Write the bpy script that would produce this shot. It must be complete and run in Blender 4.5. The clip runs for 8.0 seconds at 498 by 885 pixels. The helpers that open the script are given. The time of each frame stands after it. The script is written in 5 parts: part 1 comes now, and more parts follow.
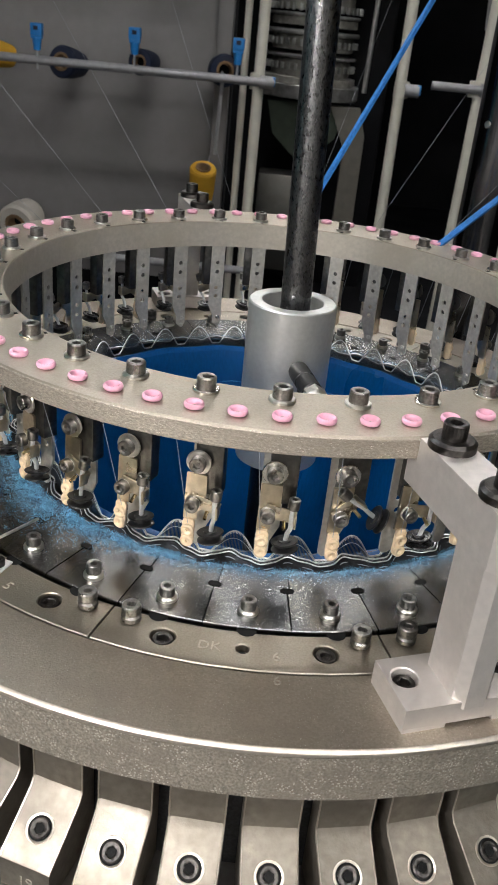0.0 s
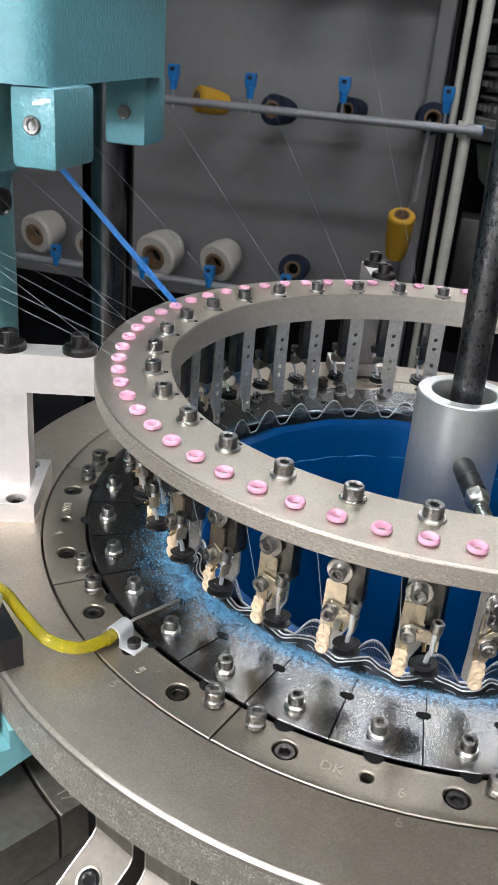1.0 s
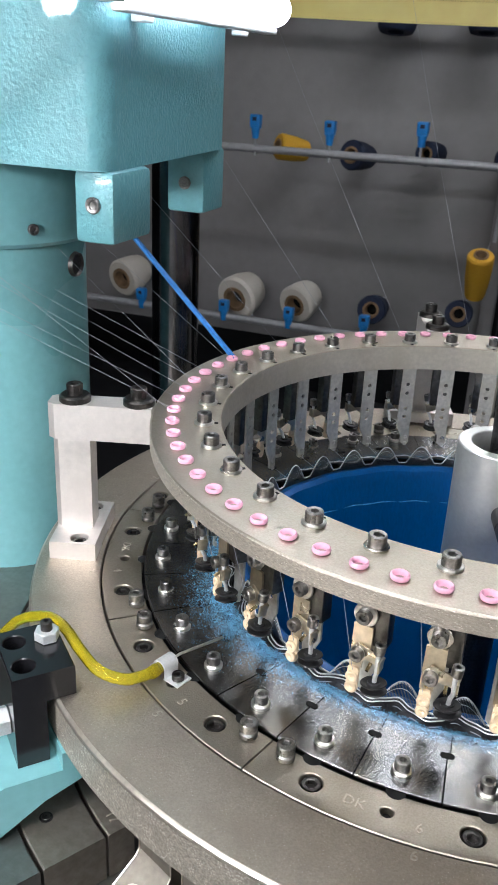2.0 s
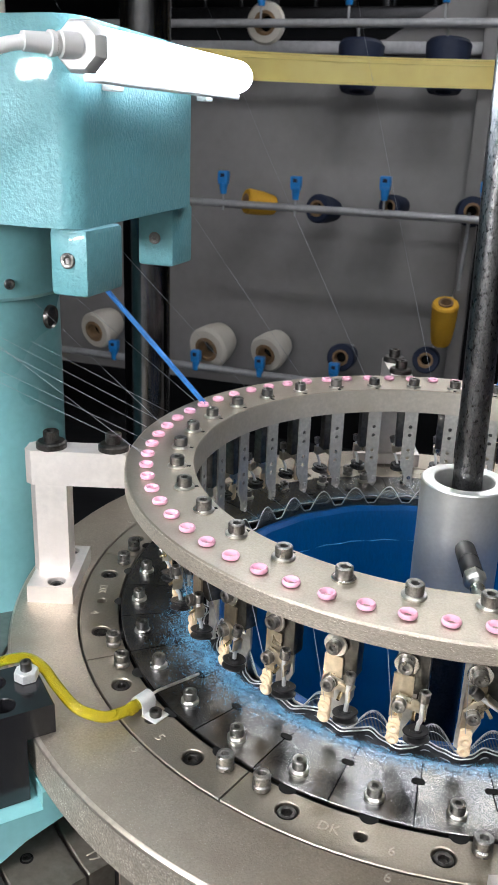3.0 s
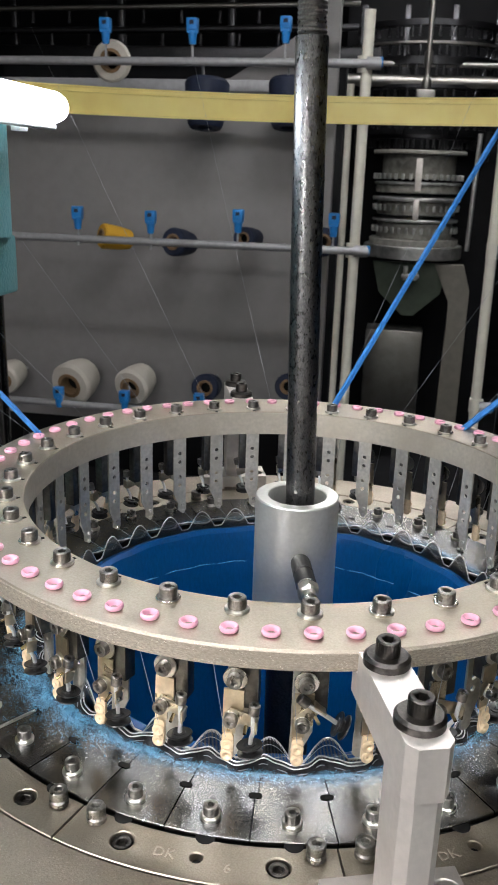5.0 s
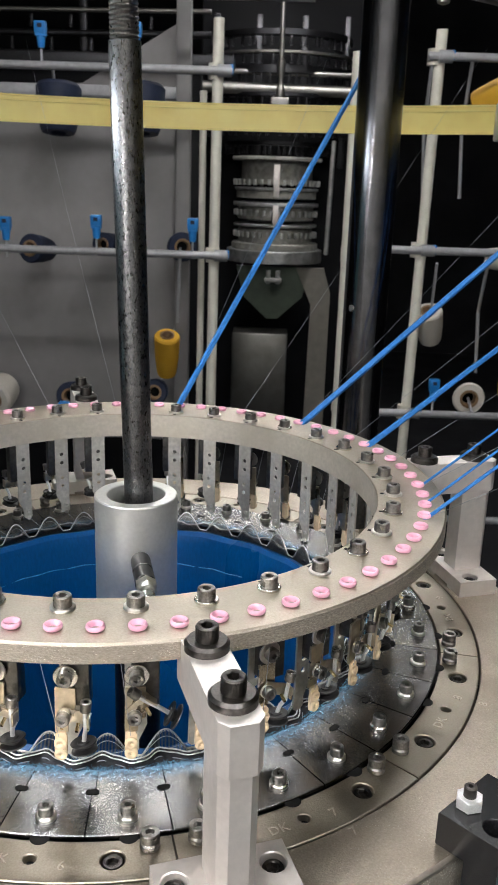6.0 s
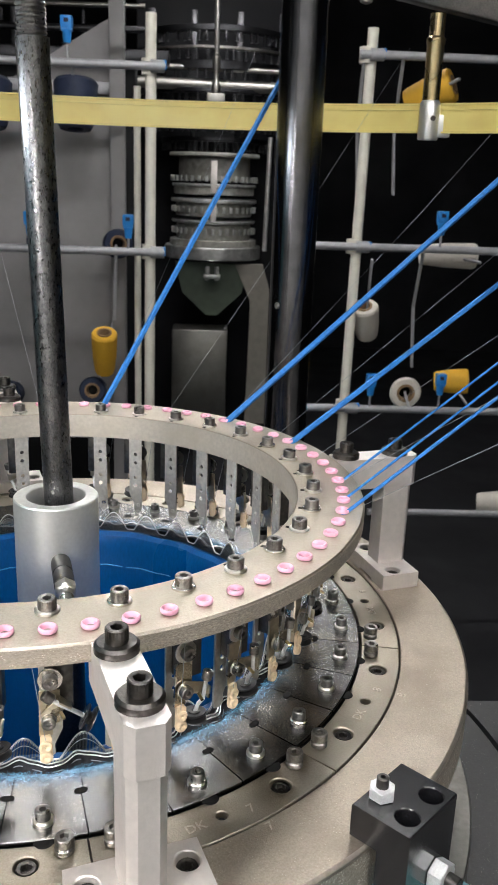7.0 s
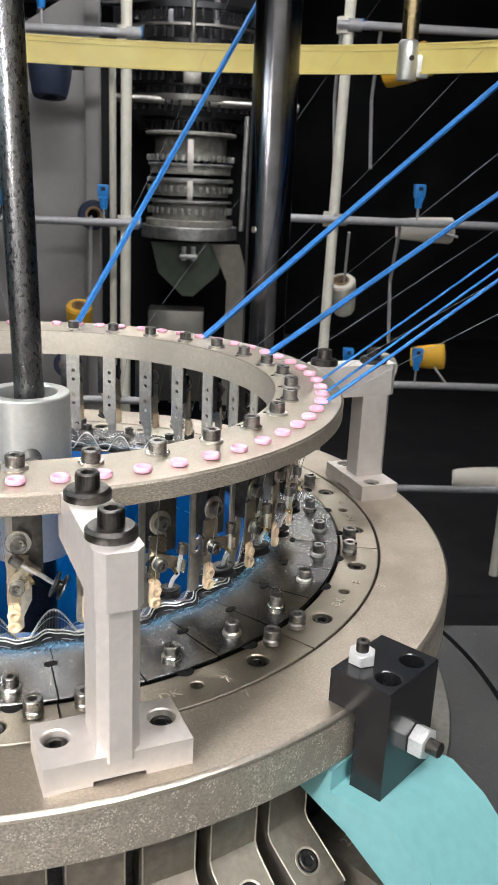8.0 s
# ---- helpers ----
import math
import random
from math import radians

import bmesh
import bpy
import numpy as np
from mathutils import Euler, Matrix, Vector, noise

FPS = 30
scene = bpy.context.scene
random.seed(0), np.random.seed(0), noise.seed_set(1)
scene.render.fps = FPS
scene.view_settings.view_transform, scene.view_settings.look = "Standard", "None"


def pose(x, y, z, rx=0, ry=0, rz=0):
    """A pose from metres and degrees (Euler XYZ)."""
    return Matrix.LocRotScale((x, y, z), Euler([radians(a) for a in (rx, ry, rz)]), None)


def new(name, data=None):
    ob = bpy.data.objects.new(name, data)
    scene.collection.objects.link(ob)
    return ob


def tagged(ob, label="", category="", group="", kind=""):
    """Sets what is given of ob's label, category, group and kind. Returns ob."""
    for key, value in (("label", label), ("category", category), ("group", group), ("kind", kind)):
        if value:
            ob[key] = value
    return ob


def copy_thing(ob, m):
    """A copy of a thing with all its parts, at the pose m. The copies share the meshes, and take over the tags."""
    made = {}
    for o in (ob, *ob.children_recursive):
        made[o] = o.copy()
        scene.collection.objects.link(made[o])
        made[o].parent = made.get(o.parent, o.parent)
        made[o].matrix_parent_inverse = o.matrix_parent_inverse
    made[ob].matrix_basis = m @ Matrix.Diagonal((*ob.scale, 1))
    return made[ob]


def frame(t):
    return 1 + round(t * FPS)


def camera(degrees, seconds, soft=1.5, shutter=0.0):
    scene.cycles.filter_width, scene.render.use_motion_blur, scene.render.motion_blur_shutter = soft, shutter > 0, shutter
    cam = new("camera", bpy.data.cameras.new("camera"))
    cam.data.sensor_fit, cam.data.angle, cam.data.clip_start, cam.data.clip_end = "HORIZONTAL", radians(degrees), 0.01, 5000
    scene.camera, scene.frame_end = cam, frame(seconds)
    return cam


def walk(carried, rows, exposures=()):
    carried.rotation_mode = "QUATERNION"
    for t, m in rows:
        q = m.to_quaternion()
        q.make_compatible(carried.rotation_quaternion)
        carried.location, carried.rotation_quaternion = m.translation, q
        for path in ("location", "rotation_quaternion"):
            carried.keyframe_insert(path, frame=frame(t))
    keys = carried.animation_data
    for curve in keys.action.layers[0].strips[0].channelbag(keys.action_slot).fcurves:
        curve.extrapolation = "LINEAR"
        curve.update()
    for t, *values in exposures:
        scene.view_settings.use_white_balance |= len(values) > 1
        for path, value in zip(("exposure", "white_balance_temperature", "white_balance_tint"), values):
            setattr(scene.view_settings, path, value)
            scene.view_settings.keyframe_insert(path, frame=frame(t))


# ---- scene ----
cam = camera(32.56, 8.0, soft=1.0)
cam.data.dof.use_dof, cam.data.dof.focus_distance, cam.data.dof.aperture_fstop = True, 0.52, 48.0
ROWS = [
    (0.0, -0.0107, -0.5850, 1.4662, 63.18, -5.13, 2.70),
    (0.5, -0.0080, -0.5596, 1.4975, 63.35, -5.40, 8.84),
    (1.0, -0.0003, -0.5546, 1.4931, 64.31, -4.34, 15.87),
    (1.5, 0.0271, -0.5615, 1.5008, 65.55, -3.08, 20.41),
    (1.7, 0.0306, -0.5682, 1.5096, 66.00, -2.86, 21.04),
    (2.8, 0.0363, -0.5887, 1.5212, 68.44, -2.16, 20.82),
    (3.0, 0.0420, -0.5948, 1.5203, 69.82, -2.03, 19.26),
    (3.5, 0.0435, -0.5944, 1.5165, 71.91, -1.43, 16.65),
    (4.0, 0.0497, -0.5898, 1.5128, 72.41, -1.46, 15.40),
    (5.3, 0.0815, -0.5914, 1.5159, 72.48, -1.93, 7.76),
    (5.5, 0.0861, -0.5948, 1.5138, 72.77, -2.12, 5.70),
    (6.0, 0.1064, -0.5984, 1.5141, 72.96, -1.80, 1.86),
    (6.5, 0.1191, -0.6014, 1.5173, 72.86, -1.94, -0.74),
    (7.0, 0.1248, -0.5987, 1.5165, 72.83, -1.99, -1.93),
    (7.5, 0.1274, -0.6054, 1.4835, 72.77, -2.10, -2.43),
    (8.0, 0.1272, -0.6060, 1.4433, 72.55, -2.51, -3.42),
]
walk(cam, [(t, pose(*p)) for t, *p in ROWS], [(0.0, 0.05, 6300, 10), (0.5, 0.2, 6050, 10), (1.0, 0.25, 5850, 10), (1.5, 0.3, 5850, 10), (3.0, 0.40, 6000, 10), (4.0, 0.38, 6100, 10), (5.5, 0.40, 6250, 10), (7.0, 0.68, 6250, 10), (8.0, 0.87, 6250, 10)])

# ---- light ----
world = bpy.data.worlds.new("world")
scene.world = world
world.use_nodes = True
world.node_tree.nodes["Background"].inputs[0].default_value = (0.5, 0.55, 0.6, 1)
world.node_tree.nodes["Background"].inputs[1].default_value = 0.02
# The head's LED tube is real; the other two are added fill light.
LED_GLOW, FRONT_FILL_GLOW, CEILING_FILL_GLOW = 20.0, 165.0, 25.0


# ---- materials ----
def material(name, colour, metal=0.0, rough=0.5, vary=0.15, scale=60.0, bump=0.0, bump_scale=400.0, second=None, amount=0.5,
             patch_scale=12.0, specks=0.0, coat=0.0, stretch=(1, 1, 1), random_tint=0.0):
    """A surface with two scales of variation: broad patches and fine grain, an optional second colour in stains, optional bright specks."""
    m = bpy.data.materials.new(name)
    m.use_nodes = True
    nt = m.node_tree
    n, l = nt.nodes, nt.links
    b = n["Principled BSDF"]
    b.inputs["Metallic"].default_value = metal
    b.inputs["Coat Weight"].default_value = coat
    tc, info = n.new("ShaderNodeTexCoord"), n.new("ShaderNodeObjectInfo")
    off = n.new("ShaderNodeVectorMath")
    off.operation = "MULTIPLY_ADD"
    off.inputs[1].default_value = stretch
    comb = n.new("ShaderNodeCombineXYZ")
    mul = n.new("ShaderNodeMath")
    mul.operation = "MULTIPLY"
    mul.inputs[1].default_value = 7.3
    l.new(info.outputs["Random"], mul.inputs[0])
    for i in range(3):
        l.new(mul.outputs[0], comb.inputs[i])
    l.new(tc.outputs["Object"], off.inputs[0])
    l.new(comb.outputs[0], off.inputs[2])

    def noise_node(sc, detail):
        t = n.new("ShaderNodeTexNoise")
        t.inputs["Scale"].default_value, t.inputs["Detail"].default_value = sc, detail
        l.new(off.outputs[0], t.inputs["Vector"])
        return t

    def ramp(src, a, c):
        r = n.new("ShaderNodeMapRange")
        r.inputs["From Min"].default_value, r.inputs["From Max"].default_value = a, c
        l.new(src, r.inputs["Value"])
        return r.outputs[0]

    def mix(fac, c1, c2, blend="MIX"):
        x = n.new("ShaderNodeMix")
        x.data_type, x.blend_type = "RGBA", blend
        for sock, v in ((x.inputs[0], fac), (x.inputs[6], c1), (x.inputs[7], c2)):
            if isinstance(v, (float, int)):
                sock.default_value = v
            elif isinstance(v, tuple):
                sock.default_value = (*v, 1)
            else:
                l.new(v, sock)
        return x.outputs[2]

    broad, fine = noise_node(patch_scale, 3), noise_node(scale, 4)
    dark = tuple(c * (1 - vary) for c in colour)
    light = tuple(min(1, c * (1 + vary)) for c in colour)
    col = mix(ramp(fine.outputs[0], 0.3, 0.7), dark, light)
    if second:
        f = n.new("ShaderNodeMath")
        f.operation = "MULTIPLY"
        f.inputs[1].default_value = amount
        l.new(ramp(broad.outputs[0], 0.45, 0.65), f.inputs[0])
        col = mix(f.outputs[0], col, second)
    if random_tint:
        hsv = n.new("ShaderNodeHueSaturation")
        l.new(col, hsv.inputs["Color"])
        r = n.new("ShaderNodeMapRange")
        r.inputs["To Min"].default_value, r.inputs["To Max"].default_value = 1 - random_tint, 1 + random_tint
        l.new(info.outputs["Random"], r.inputs["Value"])
        l.new(r.outputs[0], hsv.inputs["Value"])
        col = hsv.outputs[0]
    rr = n.new("ShaderNodeMapRange")
    rr.inputs["From Min"].default_value, rr.inputs["From Max"].default_value = 0.3, 0.7
    rr.inputs["To Min"].default_value, rr.inputs["To Max"].default_value = rough * 0.8, min(1, rough * 1.25)
    l.new(broad.outputs[0], rr.inputs["Value"])
    rough_out = rr.outputs[0]
    if specks:
        v = n.new("ShaderNodeTexVoronoi")
        v.inputs["Scale"].default_value = 760
        l.new(off.outputs[0], v.inputs["Vector"])
        s = n.new("ShaderNodeMath")
        s.operation = "LESS_THAN"
        s.inputs[1].default_value = specks
        l.new(v.outputs["Distance"], s.inputs[0])
        patch = n.new("ShaderNodeMath")
        patch.operation = "MULTIPLY"
        l.new(s.outputs[0], patch.inputs[0])
        l.new(ramp(noise_node(150, 2).outputs[0], 0.48, 0.56), patch.inputs[1])
        col = mix(patch.outputs[0], col, (0.78, 0.74, 0.66))
    l.new(col, b.inputs["Base Color"])
    l.new(rough_out, b.inputs["Roughness"])
    if bump:
        bn = n.new("ShaderNodeBump")
        bn.inputs["Strength"].default_value, bn.inputs["Distance"].default_value = bump, 0.0006
        l.new(noise_node(bump_scale, 3).outputs[0], bn.inputs["Height"])
        l.new(bn.outputs[0], b.inputs["Normal"])
    return m


def glow(name, colour, strength):
    m = bpy.data.materials.new(name)
    m.use_nodes = True
    b = m.node_tree.nodes["Principled BSDF"]
    b.inputs["Base Color"].default_value = (0.8, 0.8, 0.8, 1)
    b.inputs["Emission Color"].default_value = (*colour, 1)
    b.inputs["Emission Strength"].default_value = strength
    return m


NICKEL = material("nickel_plated_steel", (0.45, 0.405, 0.335), 1, 0.42, 0.10, 900, 0.35, 1100, (0.37, 0.335, 0.28), 0.6, 14)
NICKEL_ROUGH = material("rough_nickel_steel", (0.47, 0.42, 0.35), 0.6, 0.46, 0.35, 800, 0.9, 800, (0.36, 0.31, 0.26), 0.6, 20, specks=0.34)
NICKEL_BASE = material("stained_nickel_steel", (0.50, 0.44, 0.365), 0.9, 0.42, 0.14, 900, 0.4, 1100, (0.38, 0.32, 0.26), 0.55, 18, specks=0.14)
# Rim and inner face: paler than NICKEL, front light put into the colour.
LIT_RIM_STEEL = material("brushed_lit_rim", (0.52, 0.465, 0.39), 0.6, 0.42, 0.3, 800, 0.8, 800, (0.42, 0.37, 0.31), 0.6, 20, specks=0.22, stretch=(0.7, 0.7, 1.6))
LIT_RING_FACE = material("lit_ring_face", (0.60, 0.55, 0.47), 0.55, 0.42, 0.08, 300, 0.1, 900, (0.52, 0.47, 0.38), 0.6, 25)
# Paler steel that puts edge highlights into the colour.
EDGE_GLINT = material("edge_glint_steel", (0.66, 0.60, 0.52), 0.9, 0.36, 0.1, 400)
# Pale reflector colour for the unseen wall behind the camera.
BOUNCE_PAINT = material("pale_bounce_paint", (0.62, 0.61, 0.58), 0, 0.8, 0.06, 10, 0, 100, (0.5, 0.49, 0.47), 0.5, 1.5)
ALUMINIUM = material("machined_aluminium", (0.80, 0.75, 0.72), 0.7, 0.5, 0.06, 200, 0.15, 900, (0.70, 0.65, 0.62), 0.6, 25)
SLEEVE = material("turned_aluminium", (0.78, 0.78, 0.76), 0.78, 0.33, 0.05, 300, 0.03, 900, (0.66, 0.66, 0.64), 0.5, 14)
POLISHED = material("polished_plate_steel", (0.195, 0.195, 0.20), 1, 0.21, 0.32, 600, 0.35, 1000, (0.27, 0.255, 0.225), 0.6, 28, random_tint=0.18)
STRIP = material("stamped_guide_steel", (0.60, 0.54, 0.43), 1, 0.30, 0.15, 300, 0.15, 800, (0.50, 0.42, 0.30), 0.6, 60, random_tint=0.12)
BOLT = material("zinc_bolt_steel", (0.28, 0.27, 0.26), 1, 0.32, 0.25, 700, 0.25, 1500, (0.22, 0.21, 0.20), 0.5, 150, random_tint=0.2)
WASHER = material("bright_washer_steel", (0.70, 0.68, 0.64), 1, 0.28, 0.1, 500)
BLACK_OXIDE = material("black_oxide_steel", (0.085, 0.08, 0.077), 1, 0.35, 0.3, 500, 0.2, 900, (0.12, 0.11, 0.1), 0.5, 90)
# Near-black that paints the shade inside holes, slots and sockets.
SOCKET_SHADE = material("socket_shade", (0.015, 0.015, 0.015), 0, 0.6, 0.3)
BLACK_GLOSS = material("black_painted_block", (0.016, 0.016, 0.018), 0, 0.36, 0.2, 900, 0.06, 1400, (0.02, 0.02, 0.022), 0.5, 10)
SHAFT = material("worn_black_shaft", (0.15, 0.15, 0.155), 1, 0.30, 0.4, 1200, 0.25, 1000, (0.22, 0.22, 0.22), 0.4, 520, stretch=(1, 1, 0.5))
COLUMN = material("black_oiled_column", (0.15, 0.15, 0.16), 1, 0.17, 0.2, 60, 0.1, 500, (0.10, 0.10, 0.108), 0.5, 10)
CLAMP_STEEL = material("black_painted_clamp", (0.012, 0.012, 0.014), 0, 0.17, 0.25, 900, 0.06, 900, (0.018, 0.018, 0.02), 0.5, 30)
ZINC = material("bright_zinc_nut", (0.78, 0.79, 0.80), 0.55, 0.42, 0.08, 900, 0.1, 1400)
PINK = material("pink_ceramic", (0.90, 0.47, 0.62), 0, 0.3, 0.06, 300, coat=0.3)
CREAM = material("cream_ceramic", (0.80, 0.63, 0.43), 0, 0.32, 0.1, 300, coat=0.3)
RUBBER = material("black_plastic_disc", (0.016, 0.016, 0.017), 0, 0.28, 0.3, 300)
TEAL = material("teal_machine_paint", (0.20, 0.44, 0.465), 0, 0.33, 0.05, 150, 0.12, 250, (0.18, 0.41, 0.44), 0.2, 3, coat=0.25)
TEAL_CAST = material("teal_paint_on_rough_casting", (0.155, 0.375, 0.415), 0, 0.28, 0.07, 150, 0.9, 420, (0.16, 0.37, 0.41), 0.2, 3, coat=0.3)
BLUE = material("blue_knitted_tube", (0.002, 0.075, 0.26), 0, 0.33, 0.12, 500, 0.2, 900, (0.003, 0.095, 0.32), 0.6, 16, stretch=(1, 1, 0.3))
# Pale colour of the highlights painted on the blue tube.
HIGHLIGHT_BLUE = material("blue_highlight", (0.10, 0.32, 0.62), 0, 0.6, 0.4, 300)
LINT = material("blue_lint", (0.17, 0.46, 0.74), 0, 0.9, 0.4, 300)
BLUE_YARN = material("blue_yarn", (0.03, 0.19, 0.55), 0, 0.7, 0.2, 300)
WHITE_YARN = material("white_yarn", (0.36, 0.38, 0.42), 0, 0.6, 0.1, 300)
NEEDLE = material("needle_steel", (0.86, 0.87, 0.88), 0.8, 0.34, 0.2, 800)
NEEDLE_DARK = material("near_black_steel", (0.06, 0.06, 0.065), 1, 0.35, 0.3, 500, 0.3, 600)
YELLOW_RING = material("yellow_acrylic_ring", (1.0, 0.80, 0.28), 0, 0.12, 0.06, 30, 0, 400, (1.0, 0.88, 0.36), 0.7, 7, coat=0.5)
BRASS = material("brass_rod", (0.66, 0.53, 0.30), 1, 0.25, 0.1, 200)
PIPE = material("cream_white_pipe", (0.78, 0.75, 0.66), 0, 0.42, 0.06, 40, 0, 400, (0.64, 0.61, 0.54), 0.5, 9)
BAR = material("grey_aluminium_bar", (0.40, 0.40, 0.42), 0.4, 0.5, 0.1, 60)
PANEL = material("grey_enamel_panel", (0.245, 0.232, 0.238), 0, 0.5, 0.05, 30, 0.05, 200, (0.185, 0.18, 0.18), 0.6, 2.2)
CLIP_BLUE = material("blue_plastic_clip", (0.02, 0.22, 0.62), 0, 0.4, 0.1)
CONE_WHITE = material("white_yarn_cone", (0.62, 0.58, 0.52), 0, 0.8, 0.08, 300, 0.5, 300)
CONE_YELLOW = material("yellow_yarn_cone", (0.72, 0.40, 0.03), 0, 0.75, 0.08, 300, 0.5, 300)
CONE_NAVY = material("navy_yarn_cone", (0.012, 0.02, 0.05), 0, 0.75, 0.2, 300, 0.5, 300)
CARDBOARD = material("brown_cone_core", (0.24, 0.15, 0.08), 0, 0.8, 0.2)
# Near-black because the darkness of the unlit room is in the colour.
UNLIT_WALL = material("wall_unlit_black", (0.004, 0.004, 0.006), 0, 0.85, 0.2, 20, 0, 100, (0.006, 0.006, 0.009), 0.5, 1.5)
# Concrete taken down to a bluish near-black, standing for missing light.
UNLIT_CONCRETE = material("concrete_unlit_black", (0.005, 0.005, 0.0075), 0, 0.85, 0.15, 40, 0.2, 80, (0.008, 0.008, 0.011), 0.6, 2)
# Unseen ceiling, kept pale so the metal reflects more light.
CEILING_BOUNCE = material("ceiling_bounce_paint", (0.42, 0.42, 0.41), 0, 0.9, 0.1, 10)
TABLE = material("dark_grey_table", (0.055, 0.055, 0.058), 0, 0.42, 0.2, 500, 0.25, 700, (0.075, 0.075, 0.076), 0.5, 12, specks=0.10)
GUNMETAL = material("gunmetal_grey_plate", (0.30, 0.29, 0.27), 1, 0.4, 0.12, 200, 0.2, 500, (0.22, 0.21, 0.2), 0.5, 12)
CAM_STEEL = material("machined_cam_steel", (0.37, 0.33, 0.28), 0.85, 0.46, 0.16, 200, 0.25, 600, (0.27, 0.24, 0.205), 0.6, 30, random_tint=0.16)
STRIP_FACE = material("pale_stamped_strip", (0.56, 0.54, 0.49), 0.55, 0.36, 0.15, 300, 0.15, 800, (0.46, 0.43, 0.38), 0.6, 60, random_tint=0.1)
FAR_STEEL = material("far_machine_dull_steel", (0.34, 0.33, 0.30), 0.3, 0.5, 0.35, 30, 0, 400, (0.2, 0.19, 0.17), 0.6, 9)
HOLDER = material("dark_oily_holder_steel", (0.15, 0.145, 0.135), 1, 0.36, 0.25, 300, 0.3, 700, (0.10, 0.095, 0.09), 0.6, 60)
MACHINE_GREEN = material("dull_green_casting", (0.09, 0.115, 0.085), 0, 0.5, 0.1, 30)
MACHINE_LEG = material("grey_brown_casting", (0.20, 0.185, 0.16), 0, 0.5, 0.1, 30)
MACHINE_GREY = material("far_machine_steel", (0.50, 0.50, 0.49), 0.8, 0.4, 0.3, 30)
WHITE_PLASTIC = material("white_plastic", (0.78, 0.78, 0.78), 0, 0.35, 0.03)
ENGRAVED = material("engraved_mark", (0.62, 0.57, 0.49), 0.6, 0.5, 0.2, 800)
LED = glow("led_tube_light", (0.93, 0.97, 1.0), LED_GLOW)
# Added fill for the light from the front left.
FRONT_FILL_LED = glow("front_fill_tube", (1.0, 0.95, 0.90), FRONT_FILL_GLOW)
CEILING_FILL_LED = glow("ceiling_fill_diffuser", (1.0, 0.97, 0.92), CEILING_FILL_GLOW)

# Low specular keeps the painted hole shade black.
SOCKET_SHADE.node_tree.nodes["Principled BSDF"].inputs["Specular IOR Level"].default_value = 0.1
for node in TEAL_CAST.node_tree.nodes:
    if node.type == "BUMP":
        node.inputs["Distance"].default_value = 0.0010

# blue dust on the plates, thicker towards the needles
nt = POLISHED.node_tree
bsdf = nt.nodes["Principled BSDF"]
tc, sep, ln = nt.nodes.new("ShaderNodeTexCoord"), nt.nodes.new("ShaderNodeVectorMath"), nt.nodes.new("ShaderNodeMapRange")
sep.operation = "LENGTH"
flat = nt.nodes.new("ShaderNodeVectorMath")
flat.operation = "MULTIPLY"
flat.inputs[1].default_value = (1, 1, 0)
nt.links.new(tc.outputs["Object"], flat.inputs[0])
nt.links.new(flat.outputs[0], sep.inputs[0])
ln.inputs["From Min"].default_value, ln.inputs["From Max"].default_value = 0.2090, 0.1850
nt.links.new(sep.outputs["Value"], ln.inputs["Value"])
dn = nt.nodes.new("ShaderNodeTexNoise")
dn.inputs["Scale"].default_value, dn.inputs["Detail"].default_value, dn.inputs["Roughness"].default_value = 260, 5, 0.7
nt.links.new([q for q in nt.nodes if q.type == "VECT_MATH" and q.operation == "MULTIPLY_ADD"][0].outputs[0], dn.inputs["Vector"])
dm = nt.nodes.new("ShaderNodeMath")
dm.operation = "MULTIPLY_ADD"
dm.inputs[1].default_value = 1.25
nt.links.new(ln.outputs[0], dm.inputs[0])
nt.links.new(dn.outputs[0], dm.inputs[2])
dr = nt.nodes.new("ShaderNodeMapRange")
dr.inputs["From Min"].default_value, dr.inputs["From Max"].default_value, dr.inputs["To Max"].default_value = 0.92, 1.85, 0.70
nt.links.new(dm.outputs[0], dr.inputs["Value"])
old = bsdf.inputs["Base Color"].links[0].from_socket
mx = nt.nodes.new("ShaderNodeMix")
mx.data_type = "RGBA"
mx.inputs[7].default_value = (0.09, 0.29, 0.50, 1)
nt.links.new(dr.outputs[0], mx.inputs[0])
nt.links.new(old, mx.inputs[6])
nt.links.new(mx.outputs[2], bsdf.inputs["Base Color"])
inv = nt.nodes.new("ShaderNodeMath")
inv.operation = "SUBTRACT"
inv.inputs[0].default_value = 1.0
nt.links.new(dr.outputs[0], inv.inputs[1])
nt.links.new(inv.outputs[0], bsdf.inputs["Metallic"])

HOSE = material("clear_yellow_hose", (0.85, 0.72, 0.03), 0, 0.12, 0.05, 60)
HOSE.node_tree.nodes["Principled BSDF"].inputs["Transmission Weight"].default_value = 0.75


# ---- building helpers ----
I4 = Matrix.Identity(4)


